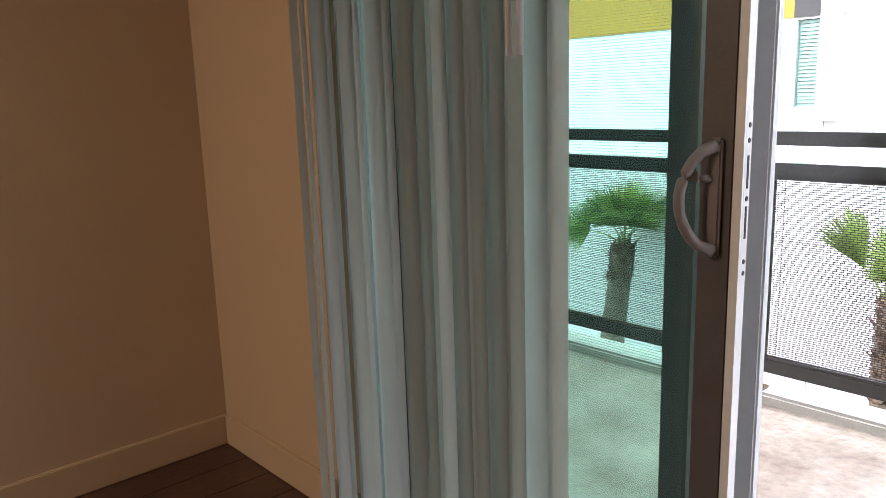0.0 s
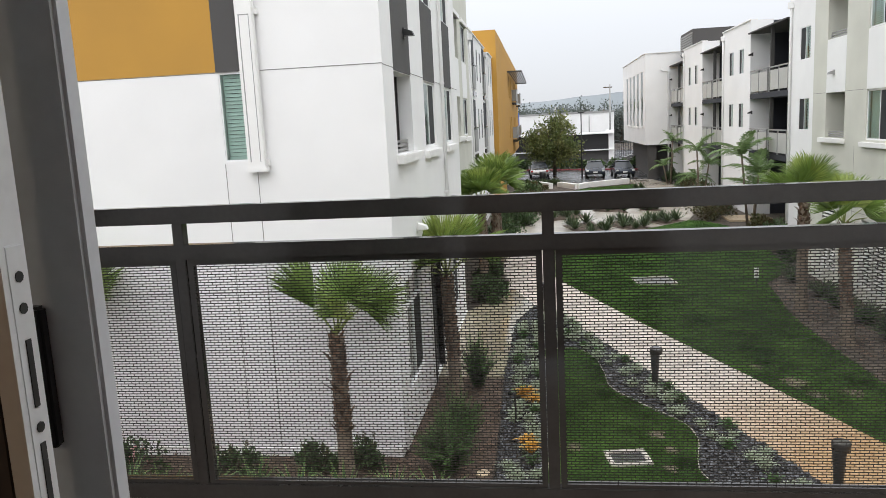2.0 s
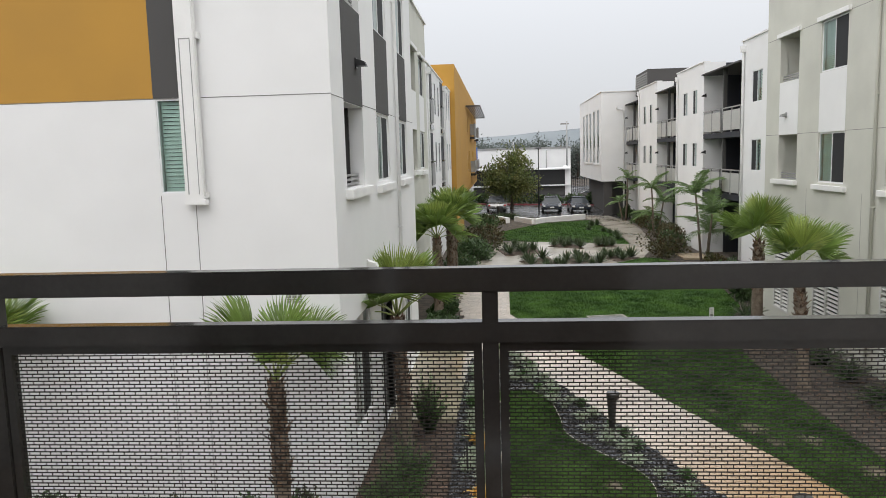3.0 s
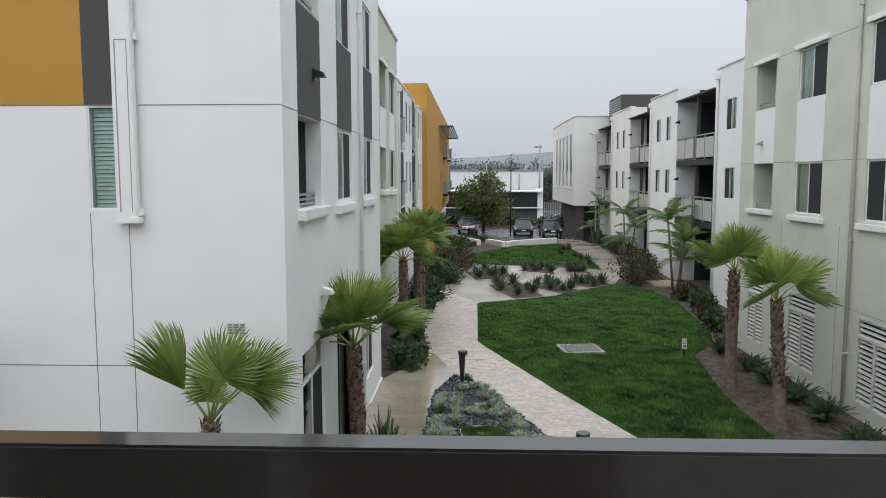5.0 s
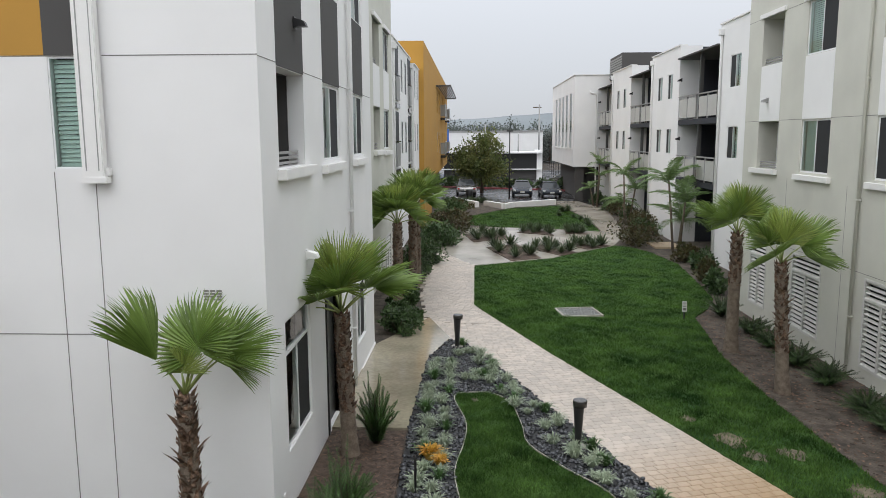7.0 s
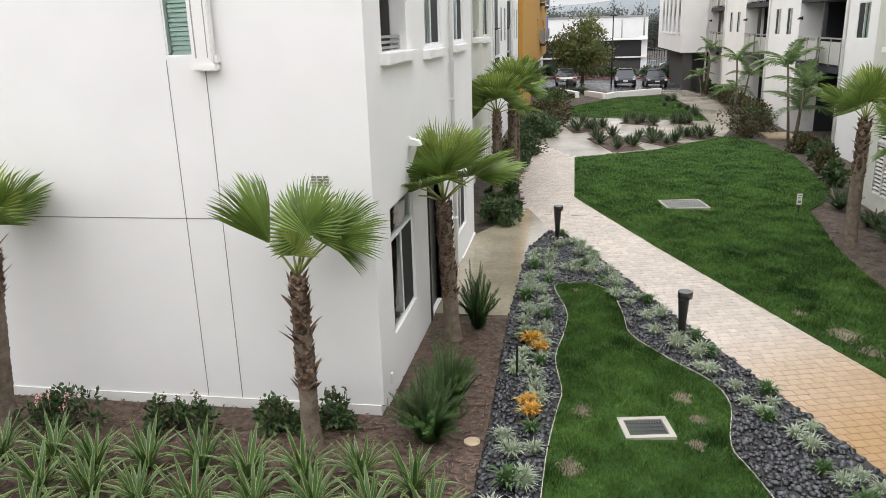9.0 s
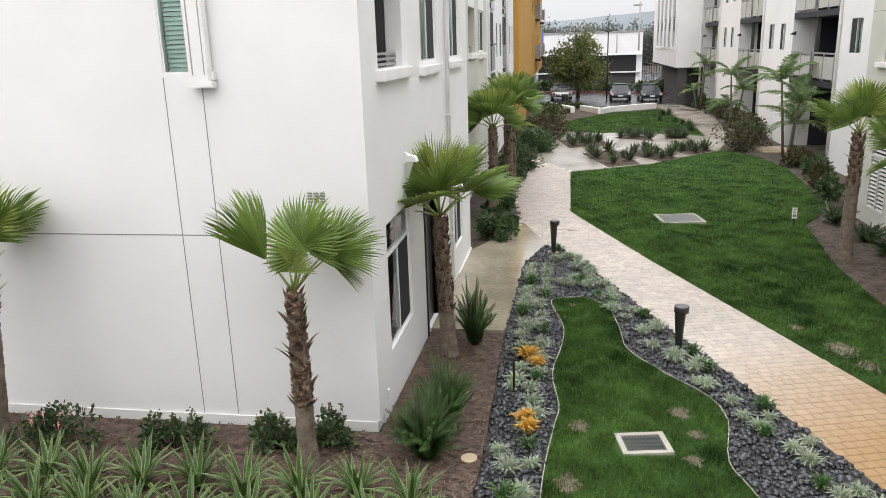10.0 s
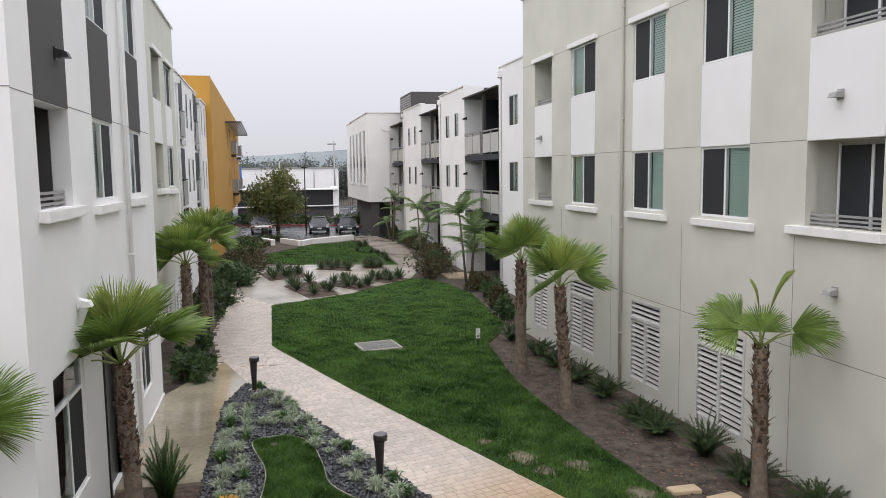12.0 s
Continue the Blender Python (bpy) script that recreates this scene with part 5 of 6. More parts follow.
for i, (px, py, r, h, m) in enumerate(((9.0, 27.0, 0.4, 0.5, M_SHRUB), (9.5, 29.2, 0.5, 0.6, M_BRONZE), (9.9, 31.6, 0.5, 0.6, M_SHRUB), (9.9, 34.0, 0.55, 0.7, M_BRONZE), (8.7, 39.6, 1.35, 1.3, M_BRONZE), (9.5, 41.2, 0.9, 0.9, M_SHRUB), (10.2, 43.8, 0.8, 0.9, M_BRONZE),
                                     (10.5, 46.8, 0.7, 0.8, M_BRONZE), (10.6, 51.0, 0.6, 0.8, M_SHRUB), (10.7, 54.5, 0.6, 0.8, M_BRONZE), (10.8, 58.0, 0.6, 0.7, M_SHRUB), (10.8, 63.5, 0.6, 0.7, M_SHRUB))):
    shrub("hedge_shrub", px, py, r, r * 1.2, h, 1300, 0.15, m, 80 + i, "leafy shrub with bronze tips" if m is M_BRONZE else "leafy green shrub by the white building", 0.3, "shrubs by the white building")


def strap_leaf(length, width, arch, mats, margins=True, segs=5):
    """A tapering strap leaf that arches out, with a pale margin on both sides."""
    bm, prev = bmesh.new(), None
    for k in range(segs + 1):
        s = k / segs
        w = width * (0.55 + 0.9 * s - 1.45 * s ** 2.2)
        y, z = length * s * (0.35 + 0.65 * arch * s), length * (s * (1.05 - 0.15 * arch) - arch * 0.62 * s * s)
        row = [bm.verts.new((o * w, y, z + abs(o) * w * 0.5)) for o in (-0.5, -0.4, 0, 0.4, 0.5)]
        if prev:
            for j in range(4):
                bm.faces.new((prev[j], prev[j + 1], row[j + 1], row[j])).material_index = 1 if margins and j in (0, 3) else 0
        prev = row
    return mesh_of("leaf", bm, mats)


FLAX = [strap_leaf(L, 0.078, a, [M_FLAX, M_CREAM]) for L, a in ((0.62, 0.12), (0.66, 0.4), (0.62, 0.7), (0.56, 1.0))]


def flax(x, y, seed, size=1.0):
    rng = random.Random(seed)
    ob = thing("flax_plant", "variegated flax clump with cream-edged strap leaves", "plant", "flax row in front of the white wall", at=(x, y, ground_z(x, y) - 0.01))
    for k in range(26):
        leaf = new("leaf", FLAX[min(3, int(k / 26 * 4))])
        leaf.parent = ob
        sc = size * rng.uniform(0.85, 1.12)
        leaf.matrix_local = Euler((rng.uniform(-0.1, 0.1), rng.uniform(-0.1, 0.1), k * 2.399)).to_matrix().to_4x4() @ Matrix.Diagonal((sc, sc, sc, 1))


rng = random.Random(77)
for i in range(9):
    flax(-6.5 + i * 0.63, 6.95 + 0.08 * math.sin(i * 2.1), 100 + i)
for i in range(9):
    flax(-6.2 + i * 0.63, 6.3 + 0.08 * math.sin(i * 1.3), 120 + i)
for i in range(6):
    flax(-5.2 + i * 0.66, 5.7, 140 + i)


def tuft_mesh(seed, n, length, width, arch, material):
    rng = random.Random(seed)
    vs, fs = [Vector((0, 0, 0))], []
    for k in range(n):
        a, L = k * 2.399 + rng.uniform(-0.2, 0.2), length * rng.uniform(0.65, 1.1)
        out, side = Vector((math.cos(a), math.sin(a), 0)), Vector((-math.sin(a), math.cos(a), 0))
        lean = arch * (0.15 + 0.85 * (k / n)) * rng.uniform(0.8, 1.2)
        base = out * rng.uniform(0, 0.035)
        p1 = base + out * L * lean * 0.45 + Vector((0, 0, L * 0.55))
        p2 = base + out * L * lean * 0.9 + Vector((0, 0, L * (0.78 - 0.35 * lean)))
        i = len(vs)
        vs += [base - side * width * 0.6, base + side * width * 0.6, p1 + side * width, p1 - side * width, p2]
        fs += [(0, i + 1, i), (i, i + 1, i + 2, i + 3), (i + 3, i + 2, i + 4)]
    return from_arrays("tuft", vs, fs, material)


TUFTS = [tuft_mesh(s, 120, 0.24, 0.0055, 0.85, M_SILVER) for s in range(4)]
DARKT = [tuft_mesh(10 + s, 46, 0.27, 0.012, 0.8, [M_FLAX]) for s in range(2)]
ORAT = tuft_mesh(20, 150, 0.16, 0.008, 0.75, M_ORANGE)


def rosette_mesh(seed, n=34, length=0.42, width=0.03):
    """Stiff pointed leaves that spread from one crown, the outer ones lower."""
    rng = random.Random(seed)
    vs, fs = [Vector((0, 0, 0.02))], []
    for k in range(n):
        a, tilt, L = k * 2.399, 0.12 + 1.2 * k / n + rng.uniform(-0.1, 0.1), length * rng.uniform(0.8, 1.12)
        out, side = Vector((math.cos(a), math.sin(a), 0)), Vector((-math.sin(a), math.cos(a), 0))
        d = out * math.sin(tilt) + Vector((0, 0, math.cos(tilt)))
        lift = Vector((0, 0, 0.04)) + out * 0.03
        up = out * -math.cos(tilt) + Vector((0, 0, math.sin(tilt)))
        i = len(vs)
        vs += [lift - side * width * 0.7, lift + side * width * 0.7, lift + d * L * 0.45 + side * width, lift + d * L * 0.45 - side * width, lift + d * L * 0.45 - up * 0.012, lift + d * L - up * 0.02 * L]
        fs += [(0, i + 1, i), (i, i + 1, i + 4), (i, i + 4, i + 3), (i + 1, i + 2, i + 4), (i + 3, i + 4, i + 5), (i + 4, i + 2, i + 5)]
    return from_arrays("rosette", vs, fs, M_AGAVE)


AGAVE = [rosette_mesh(30 + s) for s in range(3)]


def put_tuft(me, x, y, rng, name, label, group, size=1.0, lift=0.0):
    ob = tagged(new(name, me), label, "plant", group)
    sc = size * rng.uniform(0.95, 1.5)
    ob.matrix_world = Matrix.Translation((x, y, ground_z(x, y) - 0.02 + lift)) @ Euler((0, 0, rng.uniform(0, 6.28))).to_matrix().to_4x4() @ Matrix.Diagonal((sc, sc, sc, 1))
    return ob


def edge_x(line, y):
    for (x0, y0), (x1, y1) in zip(line, line[1:]):
        if min(y0, y1) <= y <= max(y0, y1):
            return x0 + (x1 - x0) * (y - y0) / (y1 - y0 or 1)
    return None


rng = random.Random(4)
y = 5.4
k = 0
while y < 18.6:
    xr = edge_x(PATH_L, y)
    for off in (0.28, 0.68):
        if off > 0.5 and y > 16.5 or rng.random() < 0.12:
            continue
        x = xr - off + rng.uniform(-0.1, 0.1)
        yy = y + rng.uniform(-0.14, 0.14)
        if not inside(x, yy, ISLAND):
            dark = k % 4 == 1
            put_tuft(DARKT[k % 2] if dark else TUFTS[k % 4], x, yy, rng, "flax_lily" if dark else "silver_grass", "small dark green strap-leaf clump in pebbles" if dark else "silvery grass tuft among dark pebbles", "pebble bed tufts")
        k += 1
    y += 0.34
y = 5.4
while y < 17.0:
    for x in (-0.28, -0.55):
        if y > 10 or x > -0.4 or rng.random() < 0.3:
            dark = k % 5 == 2
            xx, yy = x + rng.uniform(-0.08, 0.08), y + rng.uniform(-0.12, 0.12)
            if not inside(xx + 0.1, yy, ISLAND):
                put_tuft(DARKT[k % 2] if dark else TUFTS[k % 4], xx, yy, rng, "flax_lily" if dark else "silver_grass", "small dark green strap-leaf clump in pebbles" if dark else "silvery grass tuft among dark pebbles", "pebble bed tufts")
        k += 1
    y += 0.42
for i in range(14):
    a = rng.uniform(0, 6.28)
    put_tuft(TUFTS[i % 4], 0.25 + 0.5 * math.cos(a), 16.6 + 1.1 * math.sin(a), rng, "silver_grass", "silvery grass tuft among dark pebbles", "pebble bed tufts")
for x, y in ((-0.42, 11.25), (-0.25, 11.0), (-0.36, 9.1), (-0.3, 8.85)):
    put_tuft(ORAT, x, y, rng, "orange_succulent", "bright orange succulent clump among pebbles", "orange clumps", 1.5, 0.05)
for b in BEDS:
    for i, (u, v) in enumerate(((0.14, 0.2), (0.14, 0.75), (0.5, 0.12), (0.48, 0.5), (0.55, 0.85), (0.86, 0.3), (0.86, 0.8))):
        u, v = u + rng.uniform(-0.07, 0.07), v + rng.uniform(-0.07, 0.07)
        p = [(b[0][c] * (1 - u) + b[1][c] * u) * (1 - v) + (b[3][c] * (1 - u) + b[2][c] * u) * v for c in (0, 1)]
        put_tuft(AGAVE[i % 3], *p, rng, "agave", "spiky dark green agave rosette in mulch", "plaza agaves", 1.05, 0.03)
for i, (px, py) in enumerate(((6.9, 55.8), (7.4, 56.5), (7.2, 51.7), (7.5, 50.6), (7.6, 48.4), (7.5, 47.0), (6.3, 52.5))):
    put_tuft(AGAVE[i % 3], px, py, rng, "agave", "spiky dark green agave rosette on the lawn edge", "lawn edge agaves", 1.0)
for i in range(12):
    put_tuft(AGAVE[i % 3], -1.5 + 0.28 * i, 38.5 + 1.9 * math.sin(i * 2.3) if i < 4 else rng.uniform(60, 62.5), rng, "agave", "spiky agave behind the low wall", "parking agaves", 1.0)

# ---- courtyard fittings ----
def bollard(x, y, face):
    z0 = ground_z(x, y)
    ob = thing("bollard_light", "dark bronze tapered path light on a concrete foot", "path light", "path lights", at=(x, y, z0))
    bm = bmesh.new()
    bmesh.ops.create_cone(bm, cap_ends=True, segments=24, radius1=0.15, radius2=0.145, depth=0.08, matrix=Matrix.Translation((0, 0, 0.01)))
    part("foot", bm, M_CONC, ob, "round concrete foot")
    bm = bmesh.new()
    ring_tube(bm, [(0, 0, 0.04), (0, 0, 0.3), (0, 0, 0.66), (0, 0, 0.82)], [0.055, 0.062, 0.085, 0.095], 20)
    part("shaft", bm, M_BLACK, ob)
    bm = bmesh.new()
    c, s = math.cos(face), math.sin(face)
    ring_tube(bm, [(0.02 * c, 0.02 * s, 0.74), (0.02 * c, 0.02 * s, 0.835), (0.02 * c, 0.02 * s, 0.85)], [0.12, 0.12, 0.112], 20)
    part("cap", bm, M_METAL, ob)
    return ob


for x, y in ((2.02, 12.0), (-0.13, 18.3), (3.75, 7.7), (-1.62, 31.4), (-1.62, 24.3)):
    bollard(x, y, radians(10))


def drain(x0, x1, y0, y1, turn, rim, cells, label):
    cx, cy = (x0 + x1) / 2, (y0 + y1) / 2
    w, h = (x1 - x0) / 2, (y1 - y0) / 2
    ob = thing("drain_grate", label, "drain", at=(cx, cy, ground_z(cx, cy) + 0.05))
    ob.rotation_euler = (0, 0, radians(turn))
    bm = bmesh.new()
    for r in ((-w, w, -h, -h + rim, -0.1, 0.015), (-w, w, h - rim, h, -0.1, 0.015), (-w, -w + rim, -h + rim, h - rim, -0.1, 0.015), (w - rim, w, -h + rim, h - rim, -0.1, 0.015)):
        bx(bm, ident, *r)
    part("rim", bm, M_CONC, ob, "pale concrete rim")
    # shallow black plate, the pit's darkness put into its colour
    boxes("sump", ident, [(-w + rim, w - rim, -h + rim, h - rim, -0.1, -0.06)], M_BLACK, ob)
    n = cells
    for k in range(n):
        u = -w + rim + (2 * w - 2 * rim) * (k + 0.5) / n
        boxes("bar", ident, [(u - 0.008, u + 0.008, -h + rim, h - rim, -0.02, 0.0)], M_RAILG if cells > 20 else M_METAL, ob)
    for k in range(4):
        v = -h + rim + (2 * h - 2 * rim) * (k + 0.5) / 4
        boxes("cross_bar", ident, [(-w + rim, w - rim, v - 0.008, v + 0.008, -0.025, -0.005)], M_RAILG if cells > 20 else M_BLACK, ob)


drain(0.84, 1.47, 8.5, 9.02, 10, 0.07, 14, "square drain grate with concrete rim in the turf")
drain(2.92, 4.17, 22.35, 23.5, 9, 0.06, 26, "large grey drain grate in the lawn")

bm = bmesh.new()
ring_tube(bm, [(0, 0, 0), (0, 0, 0.03)], 0.1, 20)
for k in range(5):
    ring_tube(bm, [(0.05 * math.cos(k * 1.256), 0.05 * math.sin(k * 1.256), 0.029), (0.05 * math.cos(k * 1.256), 0.05 * math.sin(k * 1.256), 0.033)], 0.008, 6)
cover = tagged(part("valve_cover", bm, M_STONE), "round tan irrigation valve cover in mulch", "valve cover")
cover.location = (-0.98, 8.1, ground_z(-0.98, 8.1))

post = thing("garden_stake", "thin black irrigation stake in the pebbles", "stake", at=(-0.56, 10.0, ground_z(-0.56, 10.0)))
bm = bmesh.new()
ring_tube(bm, [(0, 0, -0.05), (0, 0, 0.55), (0, 0, 0.6)], [0.018, 0.018, 0.012], 10)
part("rod", bm, M_BLACK, post)

sx, sy = 6.67, 22.5
sign = thing("lawn_sign", "small white notice on a dark post in the lawn", "sign", at=(sx, sy, ground_z(sx, sy)))
boxes("post", ident, [(-0.02, 0.02, -0.015, 0.015, -0.05, 0.3)], M_BLACK, sign)
boxes("plate", ident, [(-0.07, 0.07, -0.025, -0.015, 0.26, 0.58)], M_TRIM, sign, bevel=0.003)
boxes("printed_line", ident, [(-0.05, 0.05, -0.028, -0.024, 0.52, 0.54), (-0.05, 0.03, -0.028, -0.024, 0.46, 0.475), (-0.05, 0.05, -0.028, -0.024, 0.42, 0.435), (-0.045, 0.045, -0.028, -0.024, 0.3, 0.38)], M_JOINT, sign)

for i, (x, y) in enumerate(((6.9, 10.7), (7.35, 10.25), (7.5, 9.6), (7.0, 9.2))):
    st = boxes("stepping_stone", ident, [(-0.26, 0.26, -0.13, 0.13, -0.05, 0.03)], M_STONE, bevel=0.012)
    st.location, st.rotation_euler = (x, y, ground_z(x, y)), (0, 0, 0.15 * i)
    tagged(st, "sandy concrete stepping stone on bare soil", "stepping stone", "stepping stones")
for i in range(5):
    st = boxes("garden_step", ident, [(-0.7, 0.7, -0.15, 0.15, -0.05, 0.06)], M_STONE, bevel=0.012)
    st.location = (10.2, 38.2 + i * 0.42, ground_z(10.2, 38))
    tagged(st, "tan paved garden step by the wall", "step", "garden steps")

for pts in ([(-1.5, 63.0), (0.6, 58.0)], [(1.3, 60.0), (2.6, 57.4), (3.4, 59.0)], [(3.4, 59.2), (7.0, 62.0)]):
    bm = bmesh.new()
    for (xa, ya), (xb, yb) in zip(pts, pts[1:]):
        d = Vector((xb - xa, yb - ya, 0)).normalized()
        s = Vector((-d.y, d.x, 0)) * 0.18
        q = [Vector((xa, ya, 0)) - s, Vector((xb, yb, 0)) - s, Vector((xb, yb, 0)) + s, Vector((xa, ya, 0)) + s]
        z = ground_z(xa, ya)
        lo, hi = [bm.verts.new(p + Vector((0, 0, z - 0.1))) for p in q], [bm.verts.new(p + Vector((0, 0, z + 0.34))) for p in q]
        bm.faces.new(hi)
        for k in range(4):
            bm.faces.new((lo[k], lo[(k + 1) % 4], hi[(k + 1) % 4], hi[k]))
    tagged(part("seat_wall", bm, M_TRIM), "low pale concrete seat wall", "wall", "seat walls")

bin_ = thing("litter_bin", "dark round litter bin by the parking lot", "bin", at=(0.0, 63.5, ground_z(0, 63.5)))
bm = bmesh.new()
ring_tube(bm, [(0, 0, 0), (0, 0, 0.85), (0, 0, 0.95)], [0.27, 0.3, 0.24], 16)
part("body", bm, M_BLACK, bin_)


# ---- parking lot and distance ----
def car(x, y, turn, paint, label, rear=False):
    ob = thing("car", label, "car", "parked cars", at=(x, y, ground_z(x, y) - 0.01))
    ob.rotation_euler = (0, 0, radians(turn))
    prof = [(-2.2, 0.35), (-2.25, 0.62), (-2.1, 0.78), (-1.1, 0.92), (1.55, 0.95), (2.1, 0.9), (2.25, 0.7), (2.22, 0.35)]
    cabin = [(-1.15, 0.9), (-0.45, 1.38), (0.75, 1.43), (1.65, 0.95)]
    bm = bmesh.new()
    for outline, w0, w1 in ((prof, 0.88, 0.88),):
        a = [bm.verts.new((-w0, p, z)) for p, z in outline]
        b = [bm.verts.new((w0, p, z)) for p, z in outline]
        bm.faces.new(a), bm.faces.new(b[::-1])
        for k in range(len(outline)):
            j = (k + 1) % len(outline)
            bm.faces.new((a[k], b[k], b[j], a[j]))
    part("body", bm, paint, ob, bevel=0.05)
    bm = bmesh.new()
    a = [bm.verts.new((-(0.84 if z < 1 else 0.62), p, z)) for p, z in cabin]
    b = [bm.verts.new(((0.84 if z < 1 else 0.62), p, z)) for p, z in cabin]
    bm.faces.new(a), bm.faces.new(b[::-1])
    for k in range(4):
        bm.faces.new((a[k], b[k], b[(k + 1) % 4], a[(k + 1) % 4]))
    part("cabin_glass", bm, M_CGLASS, ob, bevel=0.03)
    boxes("roof", ident, [(-0.6, 0.6, -0.42, 0.72, 1.4, 1.46)], paint, ob, bevel=0.025)
    for sx in (-1, 1):
        for wy in (-1.35, 1.35):
            bm = bmesh.new()
            ring_tube(bm, [(sx * 0.7, wy, 0.32), (sx * 0.9, wy, 0.32)], 0.32, 18)
            wheel = part("wheel", bm, M_TYRE, ob)
            bm = bmesh.new()
            ring_tube(bm, [(sx * 0.89, wy, 0.32), (sx * 0.91, wy, 0.32)], 0.2, 12)
            part("rim", bm, M_RAILG, wheel)
        boxes("headlight", ident, [(sx * 0.82 - 0.22 * (sx > 0), sx * 0.82 + 0.22 * (sx < 0), -2.24, -2.1, 0.62, 0.76)], M_TAIL if rear else M_LAMPW, ob, bevel=0.02)
        boxes("mirror", ident, [(sx * 0.97 - 0.08, sx * 0.97 + 0.08, -0.75, -0.6, 0.95, 1.07)], paint, ob, bevel=0.02)
    boxes("number_plate", ident, [(-0.2, 0.2, -2.27, -2.23, 0.5, 0.62)], M_LAMPW, ob)
    boxes("grille", ident, [(-0.5, 0.5, -2.262, -2.2, 0.38, 0.48)], M_TYRE, ob)


car(-0.35, 70.5, 2, M_CARS, "silver saloon car parked on wet asphalt", True)
car(4.85, 70.3, -2, M_CARD, "dark blue-grey saloon car parked on wet asphalt")
car(7.4, 70.3, 1, M_CARD, "dark saloon car parked on wet asphalt")
for i in range(5):
    car(11.5 + i * 1.2, 88 + i * 5.5, 70, M_CARW if i % 2 else M_CARS, "pale car parked in the far yard")


def lamp_post(x, y, h, label):
    ob = thing("street_lamp", label, "street lamp", at=(x, y, ground_z(x, y)))
    bm = bmesh.new()
    ring_tube(bm, [(0, 0, 0), (0, 0, h * 0.5), (0, 0, h)], [0.075, 0.06, 0.05], 10)
    part("pole", bm, M_BLACK, ob)
    boxes("lamp_head", ident, [(-0.3, 0.3, -0.16, 0.16, h, h + 0.1)], M_BLACK, ob, bevel=0.02)


lamp_post(3.62, 69.0, 5.9, "black parking lot lamp post")

tree = thing("parking_tree", "olive-leaved shade tree beside the parking lot", "tree", at=(1.15, 72.6, ground_z(1.2, 72.6)))
trng = random.Random(15)
bm = bmesh.new()
ring_tube(bm, [(0, 0, -0.1), (0.05, 0, 0.9), (0, 0.05, 1.9)], [0.2, 0.15, 0.12], 10)
for k in range(9):
    a, t = k * 0.7 + 0.2, trng.uniform(0.7, 1.3)
    ring_tube(bm, [(0, 0.03, 1.2 + 0.08 * k), (math.cos(a) * 0.9 * t, math.sin(a) * 0.9 * t, 2.8 + 0.1 * k), (math.cos(a) * 1.9 * t, math.sin(a) * 1.9 * t, 4.0 + 0.2 * (k % 4))], [0.08, 0.05, 0.02], 6)
part("trunk", bm, M_BARK, tree)
crown = part("crown", leaf_cloud("crown", trng, 8000, 3.0, 2.8, 3.3, 0.25, M_TREE, hollow=0.15, blobs=52), None, tree)
crown.location = (0, 0, 1.0)

for i in range(16):
    shrub("hedge_shrub", -8 + i * 2.0, 81.2 + 0.4 * math.sin(i), 1.3, 0.8, 0.8, 500, 0.3, M_SHRUB, 200 + i, "dark hedge behind the parking lot", 0.2, "parking hedge")

far = thing("warehouse", "long white warehouse beyond the parking lots", "building")
boxes("wall", ident, [(-20, 12.2, 130, 160, -2, 5.5)], M_WHITE, far)
boxes("roof_edge", ident, [(-20.1, 12.3, 129.9, 160.1, 5.5, 5.8)], M_RAILG, far)
boxes("parapet_sign", ident, [(-5.2, -3.4, 118, 118.3, 1.5, 6.0)], M_BLUE, far, "blue painted sign panel")
shed = thing("open_shed", "low dark shed with pale roof stripes", "building")
boxes("wall", ident, [(-3.5, 8.7, 100, 104, 0.6, 2.6)], M_BLACK, shed)
boxes("roof", ident, [(-3.8, 9.3, 99.4, 104.6, 2.6, 2.75)], M_WHITE, shed)
boxes("band", ident, [(-3.8, 9.2, 99.7, 100, 0.45, 0.6)], M_WHITE, shed)
boxes("base_wall", ident, [(-3.5, 8.7, 100.2, 104, -1, 0.45)], M_DARK, shed)
boxes("end_wall", ident, [(8.7, 9.4, 100, 104, -1, 3.0)], M_WHITE, shed)
boxes("side_roof", ident, [(-30, -3.9, 98, 108, 1.3, 1.5)], M_WHITE, shed)

fence = thing("yard_fence", "dark mesh fence along the far yard", "fence")
for k in range(26):
    t = k / 25
    x, y = 9.8 + 3.2 * t, 84 + 44 * (1 - t)
    boxes("post", ident, [(x - 0.04, x + 0.04, y - 0.04, y + 0.04, -1, 1.3)], M_BLACK, fence)
boxes("gate_rail", ident, [(9.0, 13.5, 83.5, 83.56, z, z + 0.05) for z in (-0.5, 0.0, 0.5, 1.0)], M_RAILG, fence)
bm = bmesh.new()
for k in range(5):
    z = -0.6 + k * 0.45
    ring_tube(bm, [(9.8, 128, z), (13.0, 84, z)], 0.03, 4)
part("wire", bm, M_BLACK, fence)

for x, y, h, label in ((10.0, 112, 10.2, "tall timber utility pole"), (2.2, 118, 7.5, "plain grey utility pole"), (7.6, 122, 6.0, "short grey utility pole")):
    ob = thing("utility_pole", label, "utility pole", at=(x, y, -0.8))
    bm = bmesh.new()
    ring_tube(bm, [(0, 0, 0), (0, 0, h)], [0.16, 0.1], 8)
    part("pole", bm, M_RAILG, ob)
    if h > 9:
        boxes("cross_arm", ident, [(-0.9, 0.3, -0.06, 0.06, h - 0.5, h - 0.35)], M_BARK, ob)

